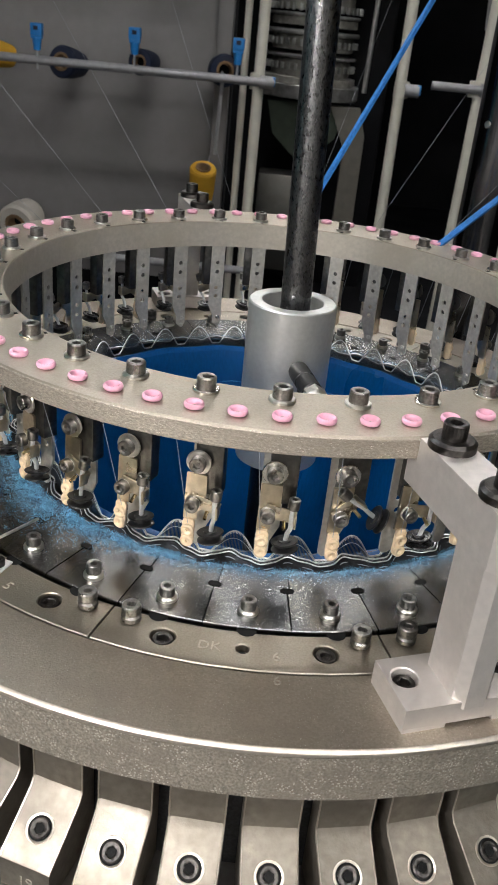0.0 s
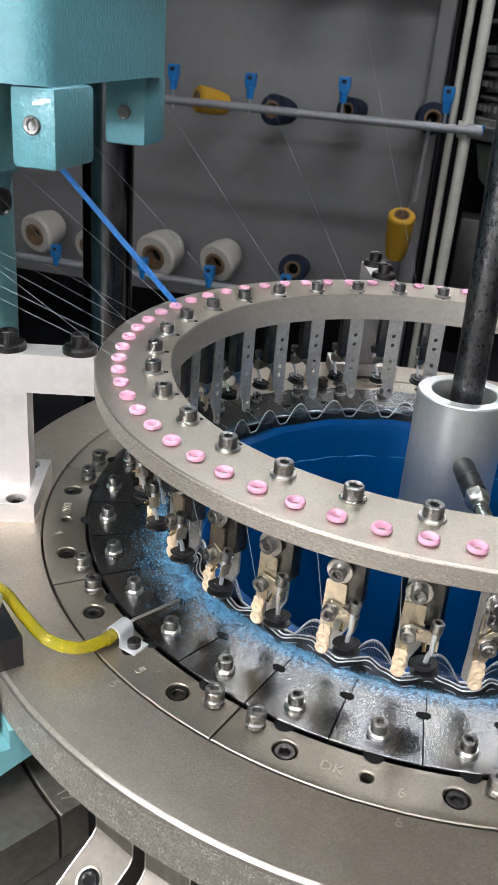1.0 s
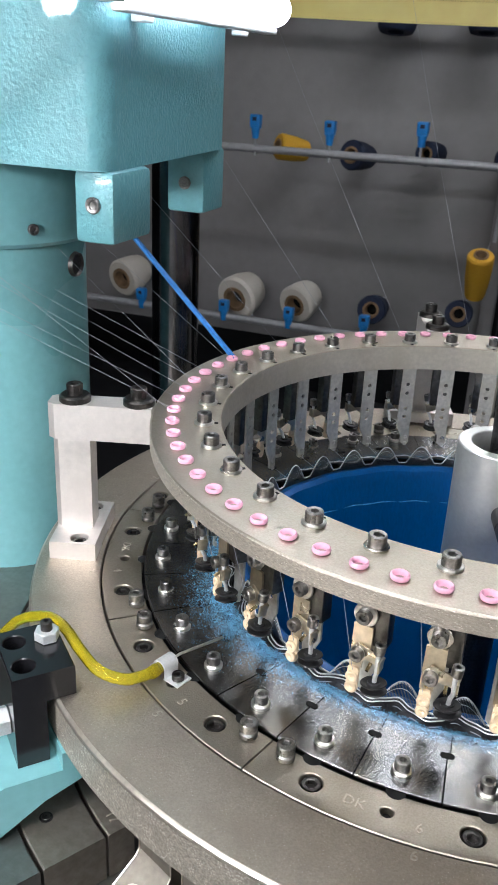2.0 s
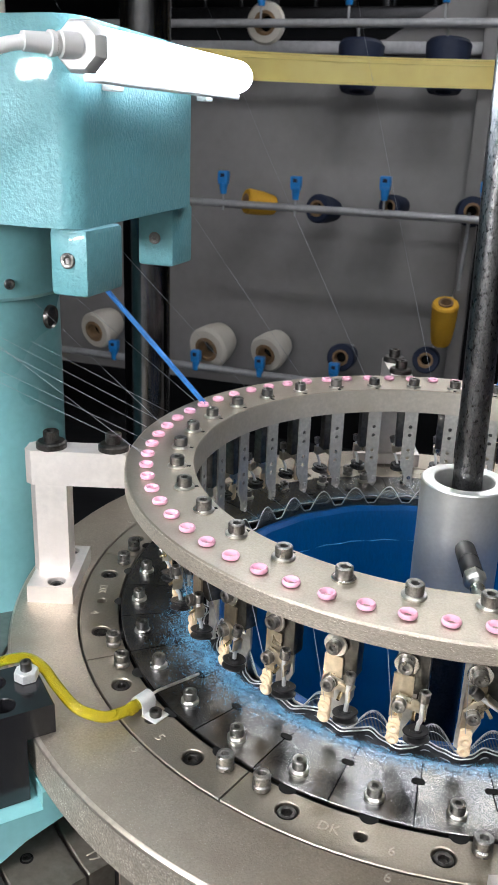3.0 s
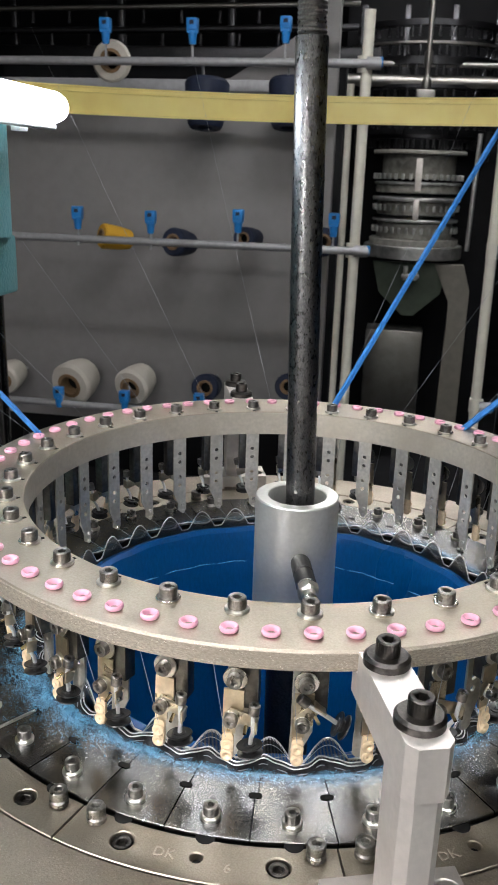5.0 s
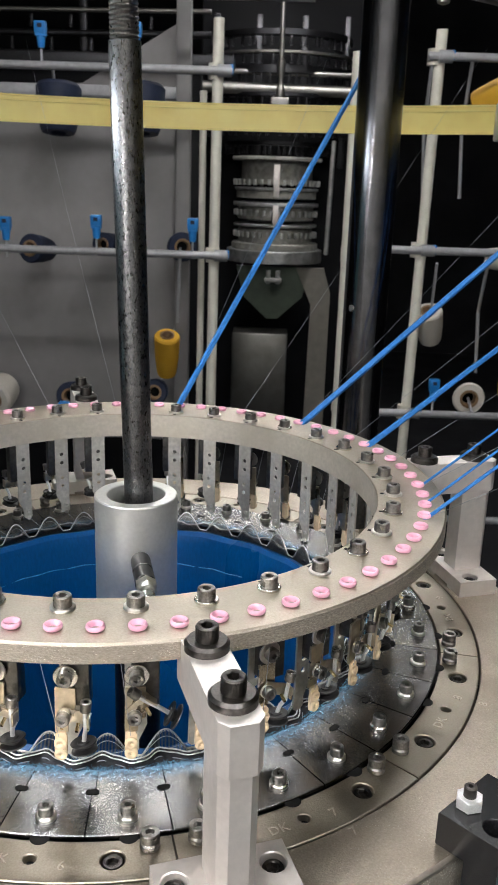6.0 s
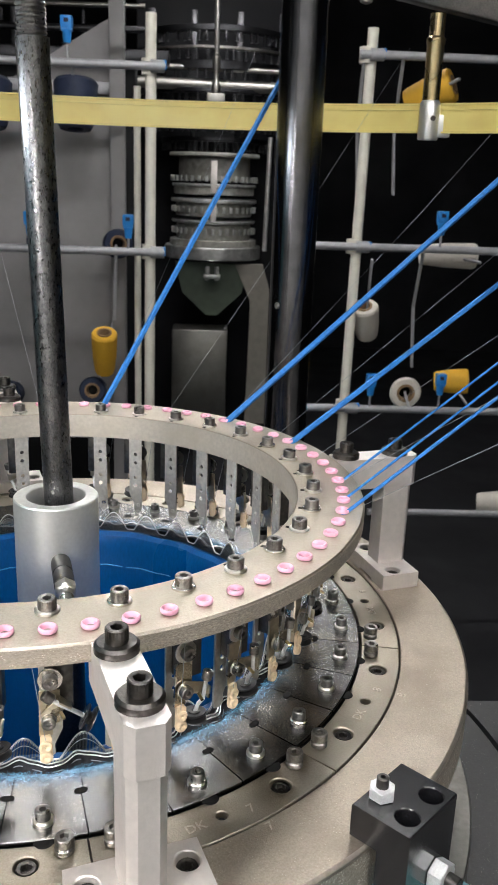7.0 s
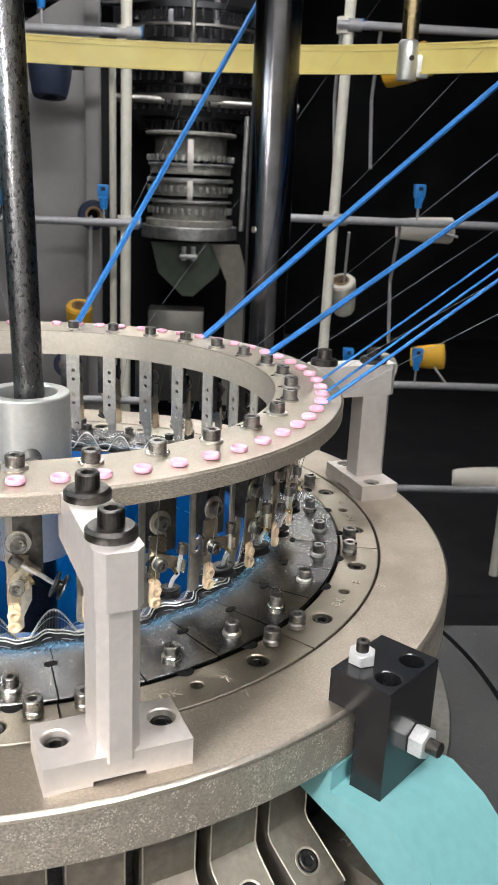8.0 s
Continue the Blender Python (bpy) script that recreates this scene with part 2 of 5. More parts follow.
class Shape:
    """Collects vertices and faces of one mesh."""

    def __init__(self):
        self.v, self.f = [], []

    def add(self, verts, faces, m=I4):
        o = len(self.v)
        self.v += [tuple(m @ Vector(p)) for p in verts]
        self.f += [tuple(o + i for i in f) for f in faces]
        return self

    def lathe(self, profile, n=32, m=I4, closed=False, a0=0.0, a1=360.0, caps=True):
        """profile: (r, z) or (r, z, style); style h: hexagon, k: knurled. closed: the profile is a loop."""
        full = abs(a1 - a0) >= 360
        cols = n if full else n + 1
        verts, faces = [], []
        for r, z, *style in profile:
            for i in range(cols):
                a = radians(a0 + (a1 - a0) * i / n)
                q = r
                if style and style[0] == "h":
                    q = r * math.cos(math.pi / 6) / math.cos((a % (math.pi / 3)) - math.pi / 6)
                elif style and style[0] == "k":
                    q = r * (1.0 if i % 2 else 0.955)
                verts.append((q * math.cos(a), q * math.sin(a), z))
        k = len(profile)
        for j in range(k if closed else k - 1):
            for i in range(n):
                i2 = (i + 1) % cols
                j2 = (j + 1) % k
                faces.append((j * cols + i, j * cols + i2, j2 * cols + i2, j2 * cols + i))
        if not closed and caps:
            for j, flip in ((0, True), (k - 1, False)):
                if full and profile[j][0] > 1e-6:
                    c = [j * cols + i for i in range(cols)]
                    faces.append(tuple(c[::-1] if flip else c))
        elif closed and not full:
            for i in (0, n):
                faces.append(tuple(j * cols + i for j in range(k)))
        return self.add(verts, faces, m)

    def box(self, size, m=I4, bevel=0.0):
        bm = bmesh.new()
        bmesh.ops.create_cube(bm, size=1)
        bmesh.ops.scale(bm, vec=size, verts=bm.verts)
        if bevel:
            bmesh.ops.bevel(bm, geom=bm.edges[:], offset=bevel, segments=2, affect="EDGES", profile=0.5)
        bm.verts.index_update()
        self.add([v.co[:] for v in bm.verts], [[v.index for v in f.verts] for f in bm.faces], m)
        bm.free()
        return self

    def prism(self, poly, z0, z1, m=I4):
        """An upright block over the plan poly."""
        k = len(poly)
        verts = [(x, y, z) for z in (z0, z1) for x, y in poly]
        faces = [tuple(range(k))[::-1], tuple(range(k, 2 * k))] + [(i, (i + 1) % k, k + (i + 1) % k, k + i) for i in range(k)]
        return self.add(verts, faces, m)

    def tube(self, path, r, n=8, m=I4):
        """A round rod along a path of points; r may be a list."""
        pts = [Vector(p) for p in path]
        verts, faces = [], []
        up = Vector((0.31, 0.17, 0.93))
        for i, p in enumerate(pts):
            d = (pts[min(i + 1, len(pts) - 1)] - pts[max(i - 1, 0)]).normalized()
            s = d.cross(up).normalized()
            u = s.cross(d)
            q = r[i] if isinstance(r, (list, tuple)) else r
            verts += [p + q * (math.cos(2 * math.pi * j / n) * s + math.sin(2 * math.pi * j / n) * u) for j in range(n)]
        for i in range(len(pts) - 1):
            faces += [(i * n + j, i * n + (j + 1) % n, (i + 1) * n + (j + 1) % n, (i + 1) * n + j) for j in range(n)]
        faces += [tuple(range(n))[::-1], tuple(range((len(pts) - 1) * n, len(pts) * n))]
        return self.add(verts, faces, m)

    def holed(self, w, rows, t, m=I4):
        """A flat strip in the XZ plane, w wide and t thick; rows: (z_top, z_bottom, hole radius or 0, shift)."""
        for za, zb, hr, sh in rows:
            x0, x1, zc = -w / 2 + sh, w / 2 + sh, (za + zb) / 2
            if not hr:
                self.box((w, t, za - zb), m @ pose(sh, 0, zc))
                continue
            ring = [(x1, zc), (x1, za), (sh, za), (x0, za), (x0, zc), (x0, zb), (sh, zb), (x1, zb)]
            hole = [(sh + hr * math.cos(i * math.pi / 4), zc + hr * math.sin(i * math.pi / 4)) for i in range(8)]
            verts = [(x, y, z) for y in (-t / 2, t / 2) for x, z in ring + hole]
            faces = []
            for i in range(8):
                k = (i + 1) % 8
                faces += [(i, k, 8 + k, 8 + i), (16 + i, 24 + i, 24 + k, 16 + k), (8 + i, 8 + k, 24 + k, 24 + i), (i, 16 + i, 16 + k, k)]
            self.add(verts, faces, m)
        return self


def mesh_of(shape, name, mat, sharp=32):
    me = bpy.data.meshes.new(name)
    me.from_pydata([tuple(v) for v in shape.v], [], shape.f)
    me.validate()
    bm = bmesh.new()
    bm.from_mesh(me)
    bmesh.ops.recalc_face_normals(bm, faces=bm.faces[:])
    bm.to_mesh(me)
    bm.free()
    me.polygons.foreach_set("use_smooth", [True] * len(me.polygons))
    me.set_sharp_from_angle(angle=radians(sharp))
    me.materials.append(mat)
    return me


def part(name, shape, mat, parent, label="", m=I4):
    """One mesh object under a thing or a part; shape may be a mesh that others share."""
    me = shape if isinstance(shape, bpy.types.Mesh) else mesh_of(shape, name, mat)
    ob = new(name, me)
    ob.parent = parent
    ob.matrix_basis = m
    if label:
        ob["label"] = label
    return ob


def thing(name, label, category, group="", kind="", m=I4):
    ob = new(name)
    ob.empty_display_size = 0.02
    ob.matrix_basis = m
    return tagged(ob, label, category, group, kind)


def solid(name, shape, mat, label, category, group="", kind="", m=I4):
    ob = new(name, shape if isinstance(shape, bpy.types.Mesh) else mesh_of(shape, name, mat))
    ob.matrix_basis = m
    return tagged(ob, label, category, group, kind)


def turn(a, r=0.0, z=0.0):
    """A frame on the machine's circle: x outward, y along the circle, z up."""
    return pose(0, 0, 0, 0, 0, a) @ pose(r, 0, z)


def cap_screw(r, h, socket=0.5, knurl=False, n=36):
    """A socket head cap screw, its underside at z = 0."""
    s = Shape()
    e = r * 0.12
    k = ("k",) if knurl else ()
    s.lathe([(r * 0.98, 0), (r, e, *k), (r, h - e, *k), (r - e, h), (r * socket * 1.15, h), (r * socket, h - e * 0.6, "h"),
             (r * socket, h * 0.45, "h"), (0.0001, h * 0.4)], n)
    return s


def washer_shape(r, hole, h, n=32):
    return Shape().lathe([(hole, 0), (r, 0), (r, h * 0.7), (r - h * 0.3, h), (hole, h)], n, closed=True)


def letters(text, size, mat, parent, m, depth=0.00015):
    """Marks cut into a face, as thin bright letters of the built-in font."""
    cu = bpy.data.curves.new("engraved_text", "FONT")
    cu.body, cu.size, cu.extrude, cu.align_x, cu.align_y, cu.resolution_u = text, size, depth, "CENTER", "CENTER", 2
    tmp = bpy.data.objects.new("engraved_text", cu)
    scene.collection.objects.link(tmp)
    me = bpy.data.meshes.new_from_object(tmp.evaluated_get(bpy.context.evaluated_depsgraph_get()))
    bpy.data.objects.remove(tmp)
    me.materials.clear()
    me.materials.append(mat)
    ob = new("engraved_text", me)
    ob.parent = parent
    ob.matrix_basis = m
    return ob


def bored(shape, holes, name, mat, depth):
    """The shape with blind round holes (x, y, radius) sunk from the height z."""
    cut = Shape()
    for x, y, z, r in holes:
        cut.lathe([(r, -depth), (r, -0.0006), (r + 0.0006, 0.0), (r + 0.0012, 0.0006)], 32, m=pose(x, y, z))
    body, tool = new("body", mesh_of(shape, name, mat)), new("tool", mesh_of(cut, "tool", mat))
    mod = body.modifiers.new("bore", "BOOLEAN")
    mod.object, mod.operation, mod.solver = tool, "DIFFERENCE", "EXACT"
    me = bpy.data.meshes.new_from_object(body.evaluated_get(bpy.context.evaluated_depsgraph_get()))
    bpy.data.objects.remove(body)
    bpy.data.objects.remove(tool)
    me.name = name
    me.set_sharp_from_angle(angle=radians(32))
    return me


# ---- the place ----
def plane_box(name, size, centre, mat, label, category="wall"):
    return solid(name, Shape().box(size), mat, label, category, kind="structure", m=pose(*centre))


plane_box("floor", (8.4, 10.2, 0.1), (0, 2.6, -0.05), UNLIT_CONCRETE, "stained concrete workshop floor, its unlit darkness in the colour", "floor")
plane_box("ceiling", (8.4, 10.2, 0.1), (0, 2.6, 3.45), CEILING_BOUNCE, "unseen grey workshop ceiling, paled to bounce light", "ceiling")
plane_box("wall_north", (8.4, 0.2, 3.4), (0, 7.6, 1.7), UNLIT_WALL, "workshop wall behind the machines, its lack of light in the near-black colour")
# Unseen wall added as a reflector for the front-facing metal.
plane_box("wall_south", (8.4, 0.2, 3.4), (0, -2.3, 1.7), BOUNCE_PAINT, "added pale wall out of view, bouncing light onto the metal")
plane_box("wall_east", (0.2, 9.7, 3.4), (4.1, 2.65, 1.7), UNLIT_WALL, "workshop side wall, its lack of light in the near-black colour")
plane_box("wall_west", (0.2, 9.7, 3.4), (-4.1, 2.65, 1.7), UNLIT_WALL, "workshop side wall, its lack of light in the near-black colour")


# Fill light added out of view; no fixture is known up there.
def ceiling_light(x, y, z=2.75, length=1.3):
    t = thing("ceiling_light", "added fill light hung under the ceiling, out of view", "light", "ceiling lights", m=pose(x, y, z))
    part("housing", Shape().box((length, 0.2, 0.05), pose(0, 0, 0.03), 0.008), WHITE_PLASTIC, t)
    part("diffuser", Shape().box((length - 0.06, 0.15, 0.02), pose(0, 0, -0.006), 0.006), CEILING_FILL_LED, t, "glowing white diffuser")
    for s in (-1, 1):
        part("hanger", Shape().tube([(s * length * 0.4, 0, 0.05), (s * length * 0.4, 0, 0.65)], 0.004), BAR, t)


# Added unseen fills: one for plate reflections, two for front faces, one far back.
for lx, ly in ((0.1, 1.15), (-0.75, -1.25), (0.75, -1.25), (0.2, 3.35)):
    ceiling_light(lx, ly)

# ---- knitting machine: numbers ----
N = 33
STEP = 360.0 / N
PHASE = -78.33
TOP, BASE = 1.2975, 1.187

# ---- feeder ring ----
ring = thing("feeder_ring", "nickel-plated steel feeder ring on four posts, pink eyelets round its edge", "machine part")
part("ring_body", Shape().lathe([(0.188, TOP - 0.0008), (0.1888, TOP), (0.2352, TOP), (0.236, TOP - 0.0008), (0.236, TOP - 0.0108),
                                 (0.2352, TOP - 0.0115), (0.204, TOP - 0.0115), (0.204, TOP - 0.022), (0.188, TOP - 0.022)], 220, closed=True),
     NICKEL, ring)
INNER = Shape().lathe([(0.1879, TOP - 0.0219), (0.1879, TOP - 0.0007)], 220, caps=False)
part("inner_face", INNER, LIT_RING_FACE, ring, "turned inner face, front light put in its paler colour")
RIM = Shape().lathe([(0.2361, TOP - 0.0112), (0.2366, TOP - 0.0106), (0.2366, TOP - 0.0012), (0.2361, TOP - 0.0006)], 220)
RIM.f = RIM.f[:-2]
part("outer_rim", RIM, LIT_RIM_STEEL, ring, "brushed outer edge, front light put in its paler colour")
eyelet = mesh_of(Shape().lathe([(0.0019, -0.004), (0.0030, -0.004), (0.0030, 0.0), (0.0046, 0.0002), (0.0050, 0.0012), (0.0048, 0.0023), (0.0042, 0.0028),
                                (0.0034, 0.0025), (0.0029, 0.0014), (0.0027, -0.001)], 28, closed=True), "eyelet", PINK, 50)
bore_mesh = mesh_of(Shape().lathe([(0.0001, 0), (0.0029, 0)], 24, caps=False), "bore", SOCKET_SHADE)
eye_mesh = mesh_of(Shape().lathe([(0.0001, -0.0002), (0.0012, 0.0), (0.0030, 0.0008)], 24, caps=False), "bore", PINK)
head_m6 = mesh_of(cap_screw(0.005, 0.0062, 0.5, True, 48), "cap_screw", BOLT)
wash_m6 = mesh_of(washer_shape(0.0068, 0.0031, 0.0016), "washer", WASHER)
# Flat black piece painting the shade of a slot end.
notch = mesh_of(Shape().box((0.0052, 0.0026, 0.0003), I4, 0.0001), "slot_end", SOCKET_SHADE)
for i in range(N):
    a = PHASE + i * STEP
    part("slot_end", notch, SOCKET_SHADE, ring, m=turn(a, 0.1932, TOP + 0.0001))
    s = part("cap_screw", head_m6, BOLT, ring, m=turn(a, 0.2, TOP + 0.0016) @ pose(0, 0, 0, 0, 0, (i * 37) % 60))
    part("washer", wash_m6, WASHER, s, m=pose(0, 0, -0.0016))
for i in range(2 * N):
    e = part("eyelet", eyelet, PINK, ring, m=turn(PHASE + i * STEP / 2, 0.2215, TOP + 0.0001))
    part("bore", eye_mesh, PINK, e, m=pose(0, 0, -0.0024))


# ---- support posts ----
def support_post():
    t = thing("support_post", "grey machined aluminium post carrying the feeder ring", "bracket", "feeder ring posts")
    w = 0.0105
    arm = Shape().prism([(0.2372, -w), (0.306, -w), (0.311, -w + 0.004), (0.311, w - 0.004), (0.306, w), (0.2372, w)], TOP - 0.026, TOP + 0.0003)
    part("arm", arm, ALUMINIUM, t)
    tongue = Shape().prism([(0.229, -w), (0.2372, -w), (0.2372, w), (0.229, w)], TOP - 0.026, TOP - 0.0118)
    part("tongue", tongue, ALUMINIUM, t)
    c = 0.0055
    part("column", Shape().prism([(0.281, -w + 0.001), (0.304, -w + 0.001), (0.3085, -w + c), (0.3085, w - c), (0.304, w - 0.001), (0.281, w - 0.001)],
                                 BASE + 0.010, TOP - 0.0262), ALUMINIUM, t)
    foot = Shape()
    foot.prism([(0.274, -0.0335), (0.3075, -0.0335), (0.3075, 0.0335), (0.274, 0.0335)], BASE + 0.0022, BASE + 0.0135)
    part("foot", bored(foot, [(0.2875, s * 0.0245, BASE + 0.0135, 0.0064) for s in (-1, 1)], "foot", ALUMINIUM, 0.008), ALUMINIUM, t)
    for s in (-1, 1):
        part("foot_pad", Shape().prism([(0.274, s * 0.0335), (0.3075, s * 0.0335), (0.3075, s * 0.012), (0.274, s * 0.012)][::s], BASE, BASE + 0.0022), ALUMINIUM, t)
    inner = mesh_of(Shape().lathe([(0.0054, -0.004), (0.0055, 0.0006), (0.0050, 0.0014), (0.0034, 0.0014), (0.0032, 0.001, "h"), (0.0031, -0.002, "h"), (0.0001, -0.002)], 36), "bolt", BLACK_OXIDE)
    for s in (-1, 1):
        part("foot_bolt", inner, BLACK_OXIDE, t, "dark bolt in a counterbore", m=pose(0.2875, s * 0.0245, BASE + 0.0135 - 0.0042))
    for r in (0.2475, 0.293):
        k = part("post_bolt", cap_screw(0.0058, 0.0078, 0.55, True, 48), BLACK_OXIDE, t, "dark socket head bolt", m=pose(r, 0, TOP + 0.0052))
        part("thick_washer", washer_shape(0.0112, 0.004, 0.005, 40), BLACK_OXIDE, k, "thick black washer", m=pose(0, 0, -0.005))
    return t


first = support_post()
first.matrix_basis = pose(0, 0, 0, 0, 0, -70.9)
for a in (17.5, 108.6, -162.3):
    copy_thing(first, pose(0, 0, 0, 0, 0, a))

# ---- base ring ----
base = thing("base_ring", "broad nickel-plated steel cam ring, speckled rough side", "machine part")
part("ring_top", Shape().lathe([(0.2712, BASE - 0.012), (0.2712, BASE - 0.0006), (0.2718, BASE), (0.3166, BASE), (0.3166, BASE - 0.012)], 240, closed=True), NICKEL_BASE, base)
# The ring's edge highlight, as a strip of paler steel.
edge = Shape().lathe([(0.3166, BASE - 0.0001), (0.3172, BASE - 0.0003), (0.3185, BASE - 0.0016), (0.3188, BASE - 0.0030)], 240, caps=False)
part("ring_edge", edge, EDGE_GLINT, base, "rounded top edge in paler steel for its highlight")
side = Shape().lathe([(0.3189, BASE - 0.0288), (0.3189, BASE - 0.0032)], 240)
side.f = side.f[:-2]
part("ring_side", side, NICKEL_ROUGH, base, "rough speckled ring side")
part("ring_underside", Shape().lathe([(0.275, BASE - 0.0290), (0.3187, BASE - 0.0290), (0.3187, BASE - 0.0123), (0.275, BASE - 0.0123)], 120, closed=True), NICKEL_ROUGH, base)
part("inner_bed", Shape().lathe([(0.185, BASE - 0.02), (0.2708, BASE - 0.02), (0.2708, BASE - 0.0095), (0.185, BASE - 0.0095)], 160, closed=True), NEEDLE_DARK, base, "dark bed below the plates")
for i in range(11):
    a = -107.27 + 360 / 11 * i + 20.0
    letters(str((i + 5) % 11 + 1), 0.0085, ENGRAVED, base, turn(a, 0.2762, BASE + 0.0001) @ pose(0, 0, 0, 0, 0, 90))


# ---- cover segments round the plates ----
def sector(r0, r1, a0, a1, z0, z1, n=10, edge=0.0005):
    s = Shape()
    prof = [(r0, z0), (r1, z0), (r1, z1 - edge), (r1 - edge, z1), (r0 + edge, z1), (r0, z1 - edge)]
    return s.lathe(prof, n, closed=True, a0=a0, a1=a1)


SEG = 360.0 / 11
seg_holes = [(r * math.cos(radians(d)), r * math.sin(radians(d)), BASE - 0.0002, q) for d, r, q in ((7.3, 0.2558, 0.0062), (25.6, 0.2558, 0.0062), (16.3, 0.2552, 0.0033))]
seg_mesh = bored(sector(0.2425, 0.2700, 0.13, SEG - 0.13, BASE - 0.009, BASE - 0.0002, 14), seg_holes, "plate", NICKEL, 0.005)
knurled = Shape().lathe([(0.0034, 0), (0.0034, 0.0035), (0.0049, 0.004), (0.0050, 0.0046, "k"), (0.0050, 0.0084, "k"), (0.0045, 0.0090), (0.0026, 0.0090), (0.0024, 0.0086, "h"), (0.0024, 0.006, "h"), (0.0001, 0.0056)], 48)
knurled_mesh = mesh_of(knurled, "knurled_screw", BOLT)
collar_mesh = mesh_of(washer_shape(0.0052, 0.003, 0.0034), "collar", BOLT)
sunk_bolt = mesh_of(Shape().lathe([(0.0052, -0.003), (0.0053, 0.0004, "k"), (0.0048, 0.0012), (0.0032, 0.0012), (0.0030, 0.0008, "h"), (0.0029, -0.0016, "h"), (0.0001, -0.0016)], 48), "sunk_bolt", BLACK_OXIDE)
# Disc in shade colour for the bottom of a counterbore.
bore_floor = mesh_of(Shape().lathe([(0.0001, 0), (0.0062, 0)], 28, caps=False), "recess", SOCKET_SHADE)


def cover_segment(i):
    a0 = -107.27 + SEG * i
    t = thing("cover_segment", "curved nickel-plated cover segment with stamped letters and number", "machine part", "cover segments round the plates", m=pose(0, 0, 0, 0, 0, a0))
    part("plate", seg_mesh, NICKEL, t)
    for d in (2.9, 29.9):
        k = part("knurled_screw", knurled_mesh, BOLT, t, m=turn(d, 0.2492, BASE + 0.0005))
        part("collar", collar_mesh, BOLT, k)
    for d in (7.3, 25.6):
        b = part("sunk_bolt", sunk_bolt, BLACK_OXIDE, t, "dark socket bolt in its counterbore", m=turn(d, 0.2558, BASE - 0.0024))
        part("recess", bore_floor, SOCKET_SHADE, b, m=pose(0, 0, -0.0022))
    part("bore_floor", bore_mesh, SOCKET_SHADE, t, "floor of a tapped hole, its shade in the colour", m=turn(16.3, 0.2552, BASE - 0.0046))
    letters("DK", 0.0085, ENGRAVED, t, turn(12.6, 0.2565, BASE) @ pose(0, 0, 0, 0, 0, 90))
    letters(str((i + 5) % 11 + 1), 0.0085, ENGRAVED, t, turn(20.0, 0.2595, BASE) @ pose(0, 0, 0, 0, 0, 90))
    return t


for i in range(11):
    cover_segment(i)

# ---- sinker plates ----
PLATE_TOP = BASE + 0.0012
plate_shape = Shape().lathe([(0.2050, BASE - 0.0012), (0.2405, BASE - 0.0012), (0.2405, PLATE_TOP - 0.0005), (0.2400, PLATE_TOP), (0.2050, PLATE_TOP)], 6, closed=True, a0=0.09, a1=STEP - 0.09)
inner_half = sector(0.1885, 0.2050, 0.50, STEP + 0.34, BASE - 0.0012, PLATE_TOP, 6, 0.0)
plate_shape.add(inner_half.v, inner_half.f)
plate_mesh = mesh_of(plate_shape, "plate", POLISHED)
# Flat shade-coloured marks for recess and slot, not cut into the plate.
recess_mesh = mesh_of(Shape().lathe([(0.0001, 0.0), (0.0044, 0.0), (0.0052, -0.0003)], 24, caps=False), "screw_recess", SOCKET_SHADE)
slot_mesh = mesh_of(Shape().prism([(0.0022 * math.cos(k) * 0.9, (0.0022 * math.sin(k)) * (1.0) + (0.0016 if math.sin(k) > 0 else -0.0016)) for k in [radians(20 * j) for j in range(18)]], 0, 0.0003), "slot", SOCKET_SHADE)
head_m5 = mesh_of(cap_screw(0.0042, 0.0056, 0.5, True, 40), "cap_screw", BOLT)
wash_m5 = mesh_of(washer_shape(0.0056, 0.0026, 0.0026), "washer", WASHER)
for i in range(N):
    a0 = -96.16 + STEP * i
    t = thing("sinker_plate", "polished steel sinker plate dusted with blue lint", "machine part", "sinker plates", m=pose(0, 0, 0, 0, 0, a0))
    part("plate", plate_mesh, POLISHED, t)
    part("slot", slot_mesh, SOCKET_SHADE, t, "flat slot mark at the joint, the shade of a hole in its colour", m=turn(0, 0.2074, PLATE_TOP + 0.0001))
    part("screw_recess", recess_mesh, SOCKET_SHADE, t, "flat disc painted as recess shade below the plate edge", m=turn(STEP / 2, 0.2408, BASE + 0.0002))
    s = part("cap_screw", head_m5, BOLT, t, m=turn(STEP / 2 - 0.1, 0.2275, PLATE_TOP + 0.0026) @ pose(0, 0, 0, 0, 0, i * 23))
    part("washer", wash_m5, WASHER, s, m=pose(0, 0, -0.0026))


# ---- needles and sinkers ----
def arch(a):
    """Height of the needle wave, 0 to 1, at the angle a."""
    u = ((a + 94.5) / STEP + 0.5) % 1.0 - 0.5
    q = max(0.0, math.cos(math.pi * u / 0.80)) if abs(u) < 0.40 else 0.0
    return q ** 1.15


needles = thing("needle_cylinder", "ring of fine steel needles rising in waves", "machine part")
count = N * 40
rods, hooks = Shape(), Shape()
